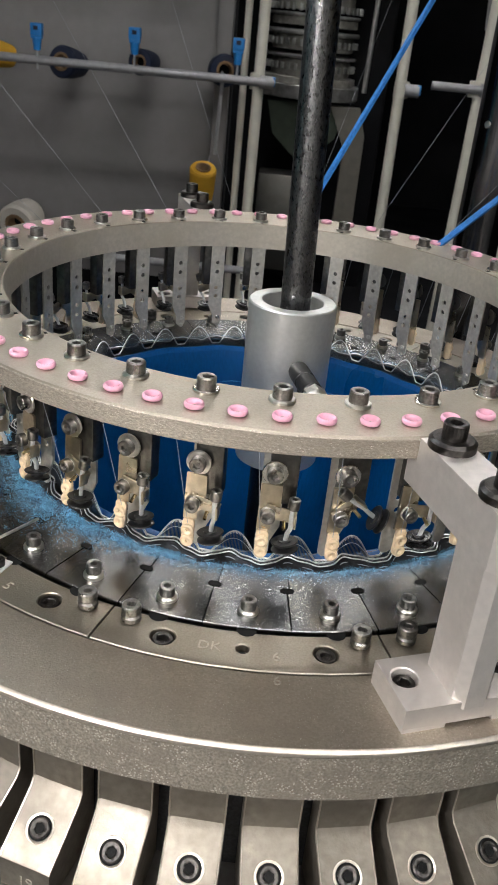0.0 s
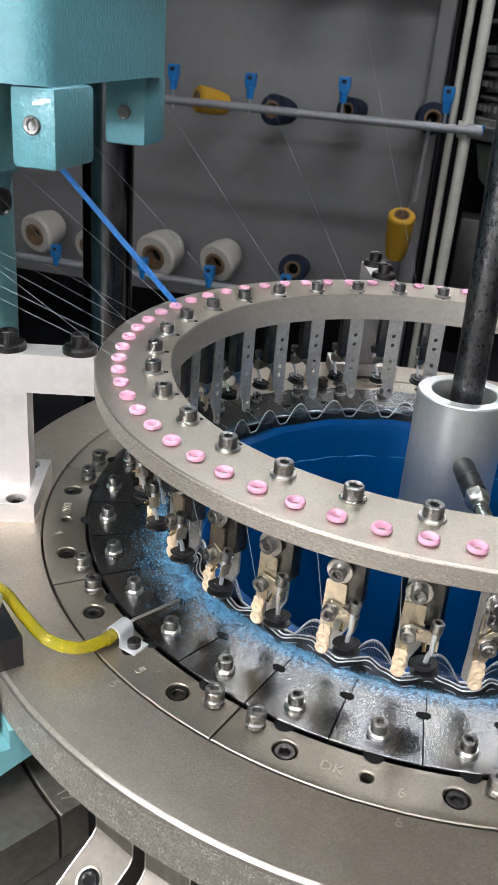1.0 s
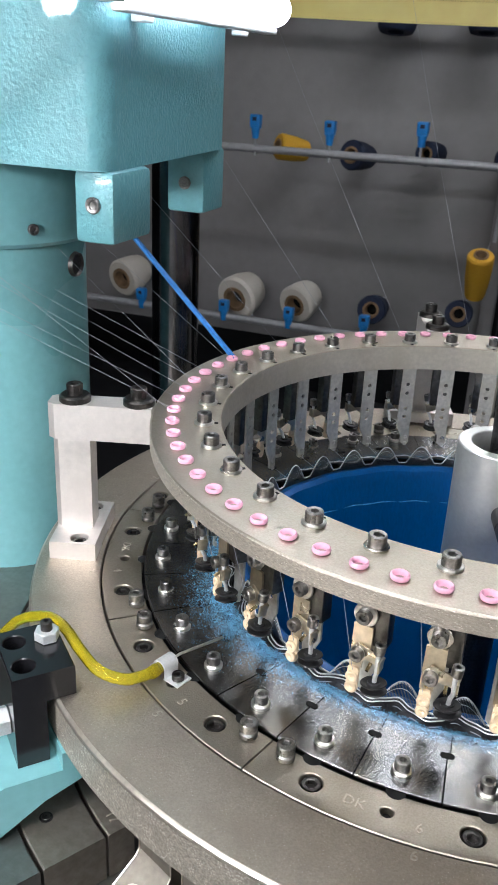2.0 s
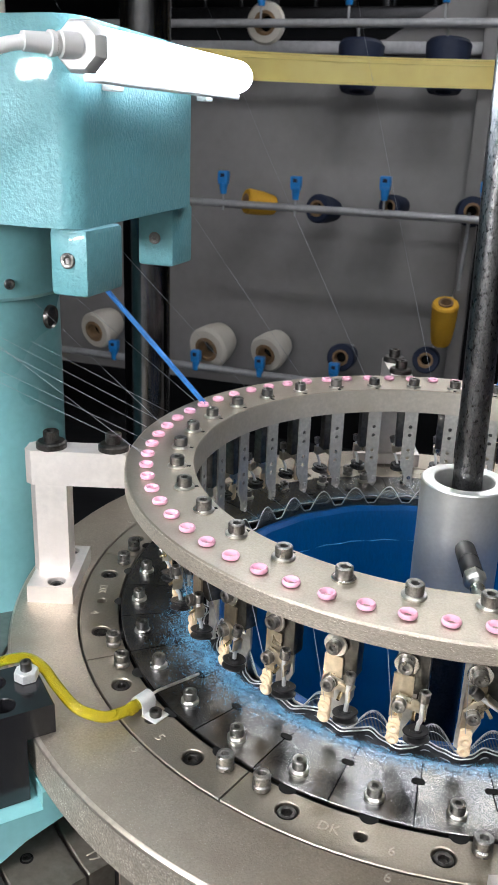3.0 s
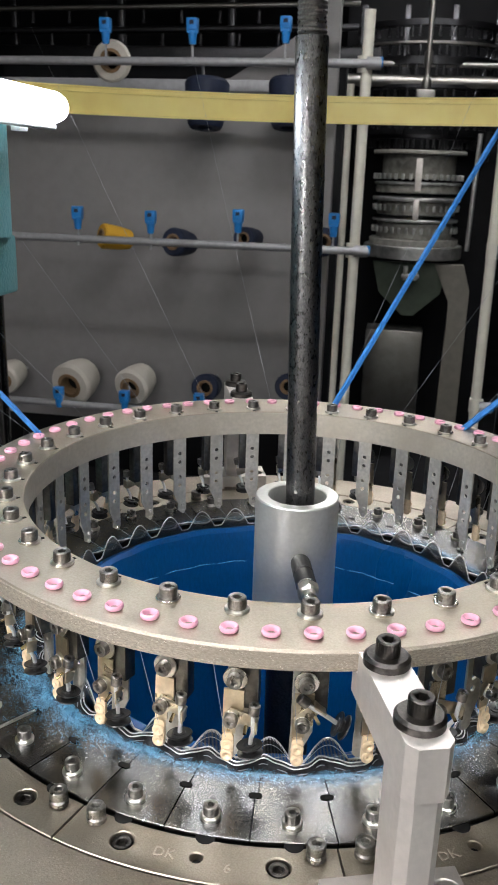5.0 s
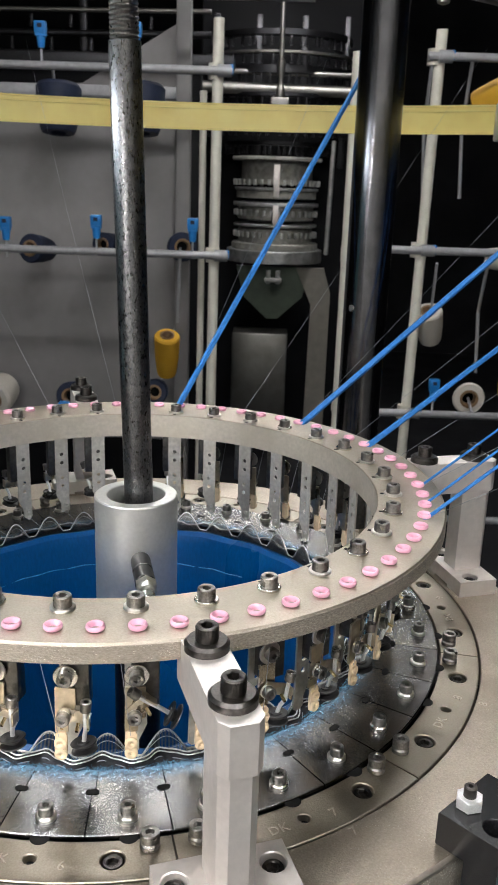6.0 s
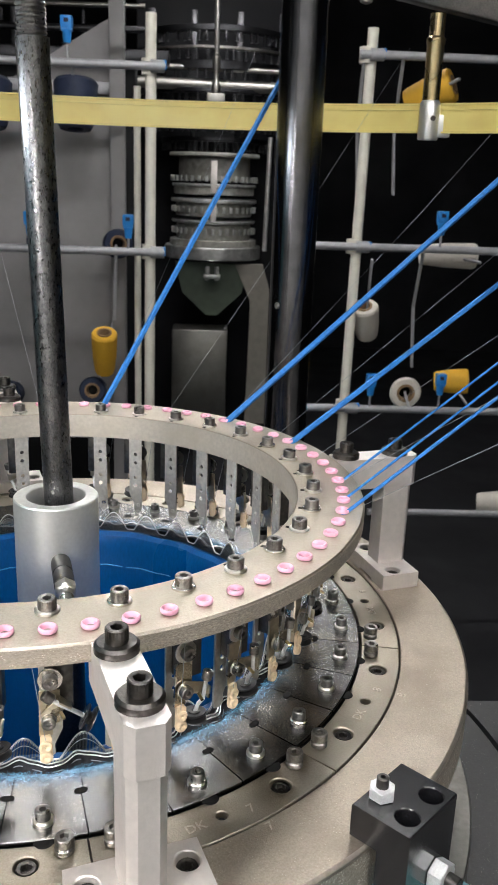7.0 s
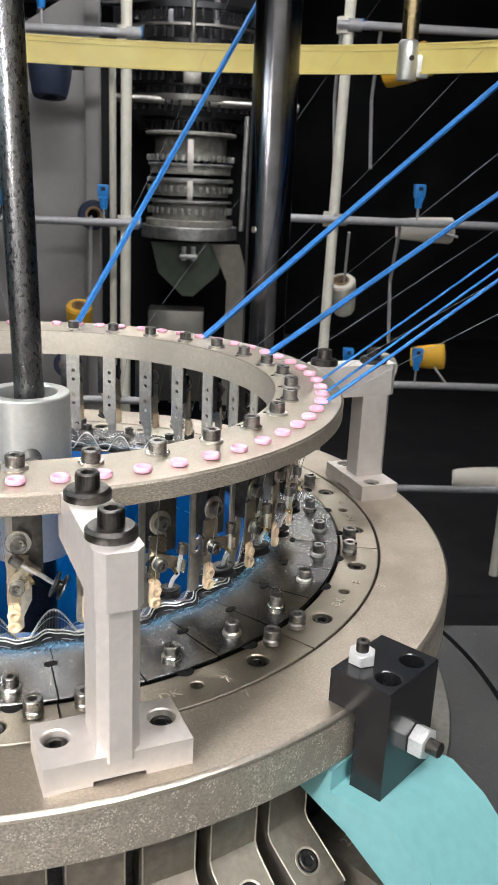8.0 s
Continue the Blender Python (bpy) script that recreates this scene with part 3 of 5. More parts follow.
for i in range(count):
    a = 360.0 * i / count
    z = BASE + 0.0005 + 0.0160 * arch(a)
    m = turn(a, 0.1762)
    rods.add([(-0.0003, -0.00012, BASE - 0.02), (0.0003, -0.00012, BASE - 0.02), (0.0003, 0.00012, BASE - 0.02), (-0.0003, 0.00012, BASE - 0.02),
              (-0.0002, -0.0001, z), (0.0002, -0.0001, z), (0.0002, 0.0001, z), (-0.0002, 0.0001, z)],
             [(0, 1, 5, 4), (1, 2, 6, 5), (2, 3, 7, 6), (3, 0, 4, 7), (4, 5, 6, 7)], m)
    hooks.add([(-0.0002, -0.00022, z), (0.0010, -0.00022, z + 0.0001), (0.0012, -0.0002, z - 0.0008), (-0.0002, 0.00022, z), (0.0010, 0.00022, z + 0.0001), (0.0012, 0.0002, z - 0.0008)],
              [(0, 1, 4, 3), (1, 2, 5, 4)], m)
for part_of, rad, dr in ((1.0, 0.00048, 0.0), (0.72, 0.00020, 0.0008)):
    pts = [turn(a, 0.1765 + dr, BASE + 0.0008 + 0.0160 * part_of * arch(a)).translation for a in [360 * i / 990 for i in range(991)]]
    part("hook_line", Shape().tube(pts, rad, 5), NEEDLE, needles, "bright wavy line of needle hooks")
tagged(part("needle_stem", rods, GUNMETAL, needles), kind="stuff")
tagged(part("needle_hook", hooks, NEEDLE, needles), kind="stuff")
part("cylinder_wall", Shape().lathe([(0.1772, BASE - 0.10), (0.1795, BASE - 0.10), (0.1795, BASE - 0.004), (0.1772, BASE - 0.004)], 120, closed=True), NEEDLE_DARK, needles)


def weave(a):
    return 0.1822 + 0.0040 * math.cos(math.radians((a + 94.5 + STEP * 0.55) * N)) + 0.0006 * math.sin(math.radians((a + 94.5) * N * 2))


sinkers = thing("sinker_ring", "band of thin sinkers in wavy bright lines at the needles", "machine part")
for k, (dr, z, rad, mat) in enumerate(((-0.0012, BASE + 0.0044, 0.00046, NEEDLE), (0.0010, BASE + 0.0036, 0.00042, NEEDLE), (0.0034, BASE + 0.0015, 0.0003, WHITE_YARN))):
    pts = [((weave(a) + dr) * math.cos(radians(a)), (weave(a) + dr) * math.sin(radians(a)), z + 0.0004 * math.sin(a * 9.7)) for a in [360 * i / 660 for i in range(661)]]
    part("bright_line", Shape().tube(pts, rad, 5), mat, sinkers)
band = Shape()
verts = []
for i in range(660):
    a = 360 * i / 660
    for r, z in ((weave(a) - 0.003, BASE + 0.0028), (weave(a) + 0.001, BASE + 0.0030), (weave(a) + 0.0045, BASE + 0.0012), (0.190, BASE - 0.001)):
        verts.append((r * math.cos(radians(a)), r * math.sin(radians(a)), z))
band.add(verts, [(4 * i + j, 4 * ((i + 1) % 660) + j, 4 * ((i + 1) % 660) + j + 1, 4 * i + j + 1) for i in range(660) for j in range(3)])
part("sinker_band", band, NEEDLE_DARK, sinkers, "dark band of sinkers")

# ---- knitted tube ----
wall = Shape()
prof = [(0.1752, BASE - 0.001), (0.170, BASE + 0.0002), (0.166, BASE - 0.003), (0.1635, BASE - 0.012), (0.163, BASE - 0.03), (0.1615, BASE - 0.034), (0.1615, BASE - 0.055),
        (0.160, BASE - 0.09), (0.155, BASE - 0.2), (0.13, BASE - 0.3), (0.0001, BASE - 0.31)]
wall.lathe(prof, 160)
wall.f = wall.f[:-2]
wall.v = [(x * q, y * q, z + 0.0006 * math.sin(math.atan2(y, x) * 21)) for (x, y, z), q in ((p, 1 + 0.004 * noise.noise(Vector(p) * 40)) for p in wall.v)]
tube_ob = thing("knitted_tube", "deep blue knitted tube hanging inside the needles", "fabric")
part("tube_wall", wall, BLUE, tube_ob)
# Highlights along the tube's creases, drawn as thin pale rings.
for r, z, rad in ((0.1622, BASE - 0.0325, 0.0005), (0.1668, BASE - 0.0042, 0.0004)):
    pts = [(r * math.cos(radians(3 * k)), r * math.sin(radians(3 * k)), z + 0.0006 * math.sin(k * 1.7)) for k in range(121)]
    part("course_line", Shape().tube(pts, rad, 5), HIGHLIGHT_BLUE, tube_ob, "thin pale blue ring painting a highlight on the tube")

# ---- blue lint ----
rng = random.Random(5)
fluff = Shape()
for i in range(210000):
    a = rng.uniform(-180, 180)
    heavy = math.exp(-((a + 135) / 22) ** 2)
    if rng.random() > (0.12 if -178 < a < 30 else 0.03) + 0.85 * heavy:
        continue
    clump = 0.5 + 0.5 * noise.noise(Vector((a * 0.45, 3.1, 0.0)))
    r = 0.1868 + abs(rng.gauss(0, 0.0034 + 0.0105 * heavy * (0.5 + clump)))
    lump = max(0.0, noise.noise(turn(a, r).translation * 95.0) + 0.25)
    if rng.random() > 0.35 + lump:
        continue
    z = PLATE_TOP + 0.0001 + rng.random() * (0.0006 + 0.0042 * heavy * lump * max(0, 1 - (r - 0.187) / 0.026))
    ln, d = rng.uniform(0.0005, 0.0022), rng.uniform(0, 6.28)
    w = rng.uniform(0.00003, 0.00008)
    c, sn, x0, y0 = math.cos(d), math.sin(d), r * math.cos(radians(a)), r * math.sin(radians(a))
    lift, end = rng.uniform(-0.0001, 0.0008), rng.uniform(0, 0.0008)
    fluff.v += [(x0 + u * c - q * sn, y0 + u * sn + q * c, z + h) for u, q, h in ((0, -w, 0), (0, w, 0), (ln / 2, w, lift), (ln / 2, -w, lift), (ln, 0, end))]
    o = len(fluff.v) - 5
    fluff.f += [(o, o + 3, o + 2, o + 1), (o + 3, o + 4, o + 2)]
solid("lint", fluff, LINT, "fluffy pale blue lint lying on the sinker plates", "lint", kind="stuff")


# ---- yarn guides ----
def yarn_guide(tilt=0.0):
    """Hangs at angle 0: x outward, y along the circle."""
    t = thing("yarn_guide", "stamped steel yarn guide with black roller and cream eyelets", "machine part", "yarn guides under the feeder ring")
    block = Shape().box((0.009, 0.0150, 0.044), pose(0.1965, 0.0048, TOP - 0.0365), 0.0006)
    part("holder", block, HOLDER, t, "dark grey holder block")
    strip = Shape().holed(0.0122, [(TOP - 0.0222, TOP - 0.0330, 0, 0), (TOP - 0.0330, TOP - 0.0420, 0.0020, 0), (TOP - 0.0420, TOP - 0.0500, 0.0020, 0), (TOP - 0.0500, TOP - 0.0570, 0, 0),
                                 (TOP - 0.0570, TOP - 0.0650, 0.0020, 0), (TOP - 0.0650, TOP - 0.0730, 0.0020, 0), (TOP - 0.0730, TOP - 0.0780, 0, 0)], 0.0016, pose(0.1908, 0, 0, 0, 0, 90))
    strip.prism([(-0.0061, TOP - 0.078), (0.0061, TOP - 0.078), (0.0015, TOP - 0.088), (0.0015, TOP - 0.0945), (-0.001, TOP - 0.0965), (-0.0045, TOP - 0.0965), (-0.0065, TOP - 0.0945), (-0.0065, TOP - 0.088)],
                -0.0008, 0.0008, Matrix(((0, 0, 1, 0.1908), (1, 0, 0, 0), (0, 1, 0, 0), (0, 0, 0, 1))))
    part("strip", strip, STRIP_FACE, t, "bright stamped strip with holes")
    lower = Shape().prism([(-0.0062, 1.251), (0.0048, 1.251), (0.0048, 1.232), (0.0005, 1.2285), (0.0005, 1.2235), (-0.0068, 1.2235), (-0.0068, 1.228)],
                          -0.0007, 0.0007, Matrix(((0, 0, 1, 0.2022), (1, 0, 0, 0), (0, 1, 0, 0), (0, 0, 0, 1))))
    part("finger", lower, STRIP, t, "bronze-toned guide finger")
    tip = Shape().prism([(-0.0064, 1.2232), (-0.0056, 1.2242), (-0.0010, 1.2242), (0.0000, 1.2225), (0.0000, 1.2105), (-0.0010, 1.2080), (-0.0036, 1.2072), (-0.0060, 1.2085), (-0.0068, 1.2115)],
                        -0.0009, 0.0009, Matrix(((0, 0, 1, 0.2040), (1, 0, 0, 0), (0, 1, 0, 0), (0, 0, 0, 1))))
    part("eyelet_plate", tip, CREAM, t, "cream ceramic tip plate")
    out = pose(0, 0, 0, 0, 90, 0)
    for z, r, h, y in ((1.2585, 0.0042, 0.0042, 0.0), (1.2345, 0.0039, 0.0042, -0.0015)):
        k = part("cap_screw", cap_screw(r, h, 0.5), BOLT, t, m=pose(0.2042 if z > 1.25 else 0.2052, y, z) @ out)
        part("washer", washer_shape(r * (1.62 if z > 1.25 else 1.1), 0.002, 0.0012), WASHER, k, m=pose(0, 0, -0.0012))
    for z in (1.2185, 1.2118):
        part("eyelet", Shape().lathe([(0.0009, 0), (0.0032, 0), (0.0037, 0.0006), (0.0034, 0.0015), (0.0024, 0.0019), (0.0015, 0.0015), (0.0009, 0.001)], 20, closed=True), CREAM, t,
             "cream ceramic eyelet", m=pose(0.2049, -0.0034, z - 0.0004) @ out)
        part("tip_eyelet", Shape().lathe([(0.0006, 0), (0.0018, 0), (0.0021, 0.0005), (0.0016, 0.0012), (0.0007, 0.001)], 16, closed=True), WASHER, t,
             m=pose(0.1900, -0.003, z - 0.010) @ pose(0, 0, 0, 0, -90, 0))
    br = part("roller_bracket", Shape().box((0.0014, 0.0165, 0.0075), pose(0, 0.0065, 0.0006, -12, 0, 0), 0.0004).box((0.006, 0.0012, 0.0075), pose(0.003, 0.0142, -0.001), 0.0003), STRIP, t,
              "small bent bracket", m=pose(0.2044, -0.0015, 1.2345) @ pose(0, 0, 0, tilt, 0, 0))
    part("pin_screw", cap_screw(0.0031, 0.0058, 0.5), BOLT, br, m=pose(0.003, 0.0125, 0.0062) @ pose(0, 0, 0, -6, 0, 0))
    part("pin", Shape().tube([(0.003, 0.0125, 0.0065), (0.003, 0.0122, 0.001), (0.0028, 0.0124, -0.006), (0.0006, 0.0112, -0.0105), (-0.0004, 0.0106, -0.0165)], 0.0013, 8), ZINC, br, "bright bent pin")
    part("stud", Shape().tube([(0.003, 0.0085, -0.002), (0.0075, 0.0085, -0.004)], 0.0010, 8), BRASS, br)
    part("roller", Shape().lathe([(0.0012, 0.0032), (0.0034, 0.0032), (0.0036, 0.0024), (0.0068, 0.0027), (0.0073, 0.0023), (0.0070, 0.0017), (0.0036, 0.0010), (0.0036, -0.0010), (0.0070, -0.0017), (0.0073, -0.0023), (0.0068, -0.0027), (0.0012, -0.0024)], 32, closed=True),
         RUBBER, br, "black grooved plastic roller", m=pose(-0.0004, 0.0106, -0.0185) @ pose(0, 0, 0, 8, -6, 0))
    return t


guides = {0: yarn_guide(), 55: yarn_guide(55), -9: yarn_guide(-9)}
for k, g in guides.items():
    g.matrix_basis = turn(PHASE + (0, 2, 4)[list(guides).index(k)] * STEP)
guides[55].matrix_basis = turn(PHASE)
guides[0].matrix_basis = turn(PHASE + STEP)
guides[-9].matrix_basis = turn(PHASE + 2 * STEP)
for i in range(3, N):
    copy_thing(guides[-9 if i % 4 == 1 else 0], turn(PHASE + i * STEP) @ pose(0, 0, 0, 0, 0, (i * 7 % 5 - 2) * 0.12))

# ---- air manifold in the middle ----
MX = 0.0092
manifold = thing("air_manifold", "turned aluminium sleeve on a worn black shaft with air nozzles", "machine part")
part("sleeve", Shape().lathe([(0.0205, 1.262), (0.0215, 1.2865), (0.0222, 1.2872), (0.0302, 1.2872), (0.0311, 1.2862), (0.0311, 1.165), (0.012, 1.165), (0.012, 1.262)], 72, closed=True, m=pose(MX, 0, 0)), SLEEVE, manifold)
part("bearing", Shape().lathe([(0.0112, 1.270), (0.013, 1.274), (0.0165, 1.274), (0.018, 1.268), (0.0205, 1.268), (0.0205, 1.262), (0.0112, 1.262)], 48, closed=True, m=pose(MX, 0, 0)), BLACK_OXIDE, manifold, "dark oily bearing")
part("lower_tube", Shape().lathe([(0.018, 0.90), (0.018, 1.165)], 40, m=pose(MX, 0, 0)), BLACK_OXIDE, manifold, "black tube below the sleeve")
lean = [(0.0122, 0.0004, 1.24), (0.0040, 0.0002, 1.598)]
part("shaft", Shape().tube(lean, 0.0107, 48), SHAFT, manifold, "worn black shaft with bare steel streaks")
thread = Shape()
d = (Vector(lean[1]) - Vector(lean[0])).normalized()
zs = [(0.0098 if k % 2 else 0.0088) for k in range(34)]
thread.tube([Vector(lean[1]) + d * (0.001 + 0.0014 * k) for k in range(34)], zs, 32)
thread.tube([Vector(lean[1]) + d * 0.046, Vector(lean[1]) + d * 1.6], 0.0096, 24)
part("threaded_end", thread, BOLT, manifold, "threaded steel end")
for a in (-76, 104):
    m = pose(MX, 0, 1.2475) @ pose(0, 0, 0, 0, 0, a) @ pose(0.0285, 0, 0, 0, 90, 0)
    nz = part("nozzle", Shape().lathe([(0.0048, 0), (0.0048, 0.004), (0.0070, 0.005), (0.0072, 0.007), (0.0072, 0.024), (0.0066, 0.0245), (0.0066, 0.0265), (0.0072, 0.027), (0.0072, 0.043), (0.006, 0.044)], 28)
              .box((0.012, 0.006, 0.003), pose(0.0045, 0, 0.018), 0.0006), BLACK_GLOSS, manifold, "black air nozzle", m=m)
    part("hose_nut", Shape().lathe([(0.0066, 0.0, "h"), (0.0078, 0.0008, "h"), (0.0078, 0.0085, "h"), (0.0064, 0.0095), (0.0052, 0.0105), (0.0052, 0.016)], 36), WASHER, nz, "bright hexagon nut", m=pose(0, 0, 0.044))
    rings = [(0.0042 + (0.0006 if k % 2 else 0.0), 0.060 + 0.0011 * k) for k in range(30)]
    part("spring_hose", Shape().lathe(rings, 24), WASHER, nz, "ribbed steel spring on the hose end")

# ---- cam blocks under the base ring ----
LOWER = 1.072
lower_ring = thing("lower_cam_ring", "gunmetal grey lower ring carrying the cam blocks", "machine part")
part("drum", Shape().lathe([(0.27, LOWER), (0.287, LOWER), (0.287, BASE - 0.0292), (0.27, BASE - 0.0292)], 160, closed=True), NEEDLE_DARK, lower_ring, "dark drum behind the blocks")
part("step", Shape().lathe([(0.27, LOWER - 0.04), (0.333, LOWER - 0.04), (0.333, LOWER - 0.001), (0.332, LOWER), (0.27, LOWER)], 200, closed=True), GUNMETAL, lower_ring)
part("flange", Shape().lathe([(0.27, LOWER - 0.09), (0.394, LOWER - 0.09), (0.394, LOWER - 0.046), (0.393, LOWER - 0.045), (0.3335, LOWER - 0.045), (0.3335, LOWER - 0.05), (0.27, LOWER - 0.05)], 200, closed=True), TABLE, lower_ring)
for i in range(20):
    a = -137 + 18 * i
    for dr, da, z in ((0.325, 0, LOWER), (0.372, 2.5, LOWER - 0.045)):
        if not -118 < a < 30:
            h = part("sunk_bolt", mesh_of(cap_screw(0.0055, 0.004, 0.55), "sunk_bolt", BLACK_OXIDE), BLACK_OXIDE, lower_ring, m=turn(a + da, dr, z))


side_plate = thing("side_plate", "grey bolted cover plates beside the cam blocks", "machine part")
PZ = 1.106
for r0, r1 in ((0.2875, 0.3045), (0.3065, 0.3450), (0.3470, 0.4180)):
    part("plate", sector(r0, r1, -178, -121.5, LOWER + 0.0005 if r1 < 0.35 else LOWER - 0.044, PZ, 24, 0.0008), CAM_STEEL if r1 < 0.35 else GUNMETAL, side_plate)
for a, r, rad in ((-131.5, 0.322, 0.0062), (-127.2, 0.330, 0.0034), (-129.2, 0.360, 0.0062), (-140, 0.322, 0.0062), (-126, 0.385, 0.0062), (-136, 0.365, 0.0062)):
    # Disc painted with hole shade; the plate is not bored.
    h = part("bolt_hole", Shape().lathe([(0.0001, 0.0002), (rad, 0.0002), (rad * 1.15, 0.0004), (rad * 1.2, 0.0)], 28, caps=False), SOCKET_SHADE, side_plate, "flat disc painted as the shade of a counterbored hole", m=turn(a, r, PZ))
    part("bolt", cap_screw(rad * 0.82, 0.0012, 0.55), BLACK_OXIDE, h)
letters("17", 0.009, ENGRAVED, side_plate, turn(-123.6, 0.2965, PZ + 0.0002) @ pose(0, 0, 0, 0, 0, 90))

plate_two = thing("side_plate", "grey cover plate stamped with a number beside the cam blocks", "machine part")
part("plate", sector(0.2875, 0.3450, -47.5, -40.0, LOWER + 0.0005, 1.090, 20, 0.0008), CAM_STEEL, plate_two)
# Hole shade painted as a disc on the solid plate.
h = part("bolt_hole", Shape().lathe([(0.0001, 0.0002), (0.0066, 0.0002), (0.0075, 0.0004), (0.0078, 0.0)], 28, caps=False), SOCKET_SHADE, plate_two, "flat disc painted as the shade of a counterbored hole", m=turn(-42.3, 0.318, 1.090))
part("bolt", cap_screw(0.0054, 0.0012, 0.55), BLACK_OXIDE, h)
letters("23", 0.009, ENGRAVED, plate_two, turn(-45.0, 0.3135, 1.0902) @ pose(0, 0, 0, 0, 0, 90))


def cam_block():
    t = thing("cam_block", "machined steel cam block with a sloping bolted foot", "machine part", "cam blocks under the base ring")
    s = Shape()
    prof = [(0.2872, BASE - 0.0295), (0.2985, BASE - 0.0295), (0.2985, 1.1150), (0.3012, 1.1108), (0.3290, 1.0930), (0.3302, 1.0915), (0.3302, LOWER + 0.0004), (0.2872, LOWER + 0.0004)]
    w = 0.0137
    k = len(prof)
    s.add([(x, y, z) for y in (-w, w) for x, z in prof], [tuple(range(k)), tuple(range(k, 2 * k))[::-1]] + [(i, k + i, k + (i + 1) % k, (i + 1) % k) for i in range(k)])
    part("body", s, CAM_STEEL, t)
    slope = math.degrees(math.atan2(0.0178, 0.0278))
    # Pale ring for the glint on the bolt's chamfer.
    b = part("foot_bolt", Shape().lathe([(0.0058, 0.0001), (0.0066, 0.0004), (0.0072, 0.0004), (0.0074, 0.0)], 32, caps=False), EDGE_GLINT, t, "pale ring painting the chamfer glint round a dark socket bolt",
             m=pose(0.3156, 0, 1.1016) @ pose(0, 0, 0, 0, slope, 0))
    part("recess", Shape().lathe([(0.0001, 0.0002), (0.0062, 0.0002)], 28, caps=False), SOCKET_SHADE, b)
    part("socket", Shape().lathe([(0.0050, 0.0002), (0.0051, 0.0008), (0.0045, 0.0012), (0.0030, 0.0012), (0.0028, 0.0009, "h"), (0.0027, 0.0006, "h"), (0.0001, 0.0006)], 36), BLACK_OXIDE, b)
    # Flat hexagon carrying the shade of the bolt's socket.
    part("hexagon", Shape().lathe([(0.0001, 0.0007), (0.0027, 0.0007, "h")], 36, caps=False), SOCKET_SHADE, b)
    # Thin pale rods stand for the glint along the block's edges.
    for y in (-w - 0.0002, w + 0.0002):
        part("bevel", Shape().tube([(x, y * 0.985, z) for x, z in ((0.2987, BASE - 0.030), (0.2987, 1.1150), (0.3014, 1.1108), (0.3292, 1.0930), (0.3303, 1.0915))], 0.0005, 6), EDGE_GLINT, t, "thin pale rod painting the glint on a bevelled edge")
    return t


BLOCK = 360.0 / 52
cb = cam_block()
cb.matrix_basis = turn(-93.5)
for i in range(52):
    a = -93.5 + BLOCK * i
    a = (a + 180) % 360 - 180
    if i and (-120 < a < -48):
        copy_thing(cb, turn(a))
for a, txt in ((-107.3, "19"), (-52, "21")):
    letters(txt, 0.009, ENGRAVED, lower_ring, turn(a, 0.3304, 1.08) @ pose(0, 0, 0, 90, 0, 90))


# ---- clamp blocks and teal arms ----
def hex_nut(r, h):
    return Shape().lathe([(r * 0.98, 0, "h"), (r * 1.12, 0.0006, "h"), (r * 1.12, h - 0.0006, "h"), (r * 0.95, h), (r * 0.5, h), (r * 0.48, h - 0.001)], 36)


def clamp_block(a):
    t = thing("clamp_block", "glossy black painted clamp block bolted over the base ring edge", "bracket", "clamp blocks on the base ring", m=turn(a))
    prof = [(0.3061, BASE + 0.0005), (0.3232, BASE + 0.0005), (0.3232, 1.1452), (0.3416, 1.1452), (0.3418, 1.1455), (0.3418, 1.2063), (0.3411, 1.207), (0.3068, 1.207), (0.3061, 1.2063)]
    k, w = len(prof), 0.023
    s = Shape().add([(x, y, z) for y in (-w, w) for x, z in prof], [tuple(range(k)), tuple(range(k, 2 * k))[::-1]] + [(i, k + i, k + (i + 1) % k, (i + 1) % k) for i in range(k)])
    part("body", bored(s, [(0.3325, y, 1.207, 0.0064) for y in (-0.011, 0.012)], "body", CLAMP_STEEL, 0.03), CLAMP_STEEL, t)
    n1 = part("nut", hex_nut(0.0066, 0.0065), ZINC, t, "bright zinc hexagon nut", m=pose(0.3140, -0.0075, 1.2070))
    part("stud", Shape().lathe([(0.0034, 0), (0.0034, 0.012), (0.0028, 0.0125), (0.0014, 0.0125), (0.0012, 0.010)], 20), BLACK_OXIDE, n1)
    n2 = part("nut", hex_nut(0.0078, 0.0085), ZINC, t, "bright zinc hexagon nut", m=pose(0.3418, 0.006, 1.168) @ pose(0, 0, 0, 0, 90, 0))
    part("stud", Shape().lathe([(0.0042, 0), (0.0042, 0.015), (0.0036, 0.0155)], 20), BLACK_OXIDE, n2)
    prof = [(0.290, 1.1570), (0.3188, 1.1570), (0.3188, 1.1448), (0.352, 1.1448), (0.372, 1.134), (0.52, 0.99), (0.52, 0.86), (0.46, 0.92), (0.425, 1.01), (0.395, 1.068), (0.365, 1.104), (0.33, 1.126), (0.290, 1.1420)]
    k, w = len(prof), 0.034
    s = Shape()
    s.add([(x, y, z) for y in (-w, w) for x, z in prof], [tuple(range(k)), tuple(range(k, 2 * k))[::-1]] + [(i, k + i, k + (i + 1) % k, (i + 1) % k) for i in range(k)])
    part("arm", s, TEAL, t, "teal painted cast arm below the block")


for a in (-44.6, -131.9):
    clamp_block(a)

# ---- hose and clip ----
hose = thing("air_hose", "clear yellow plastic hose leading to a metal clip", "hose")
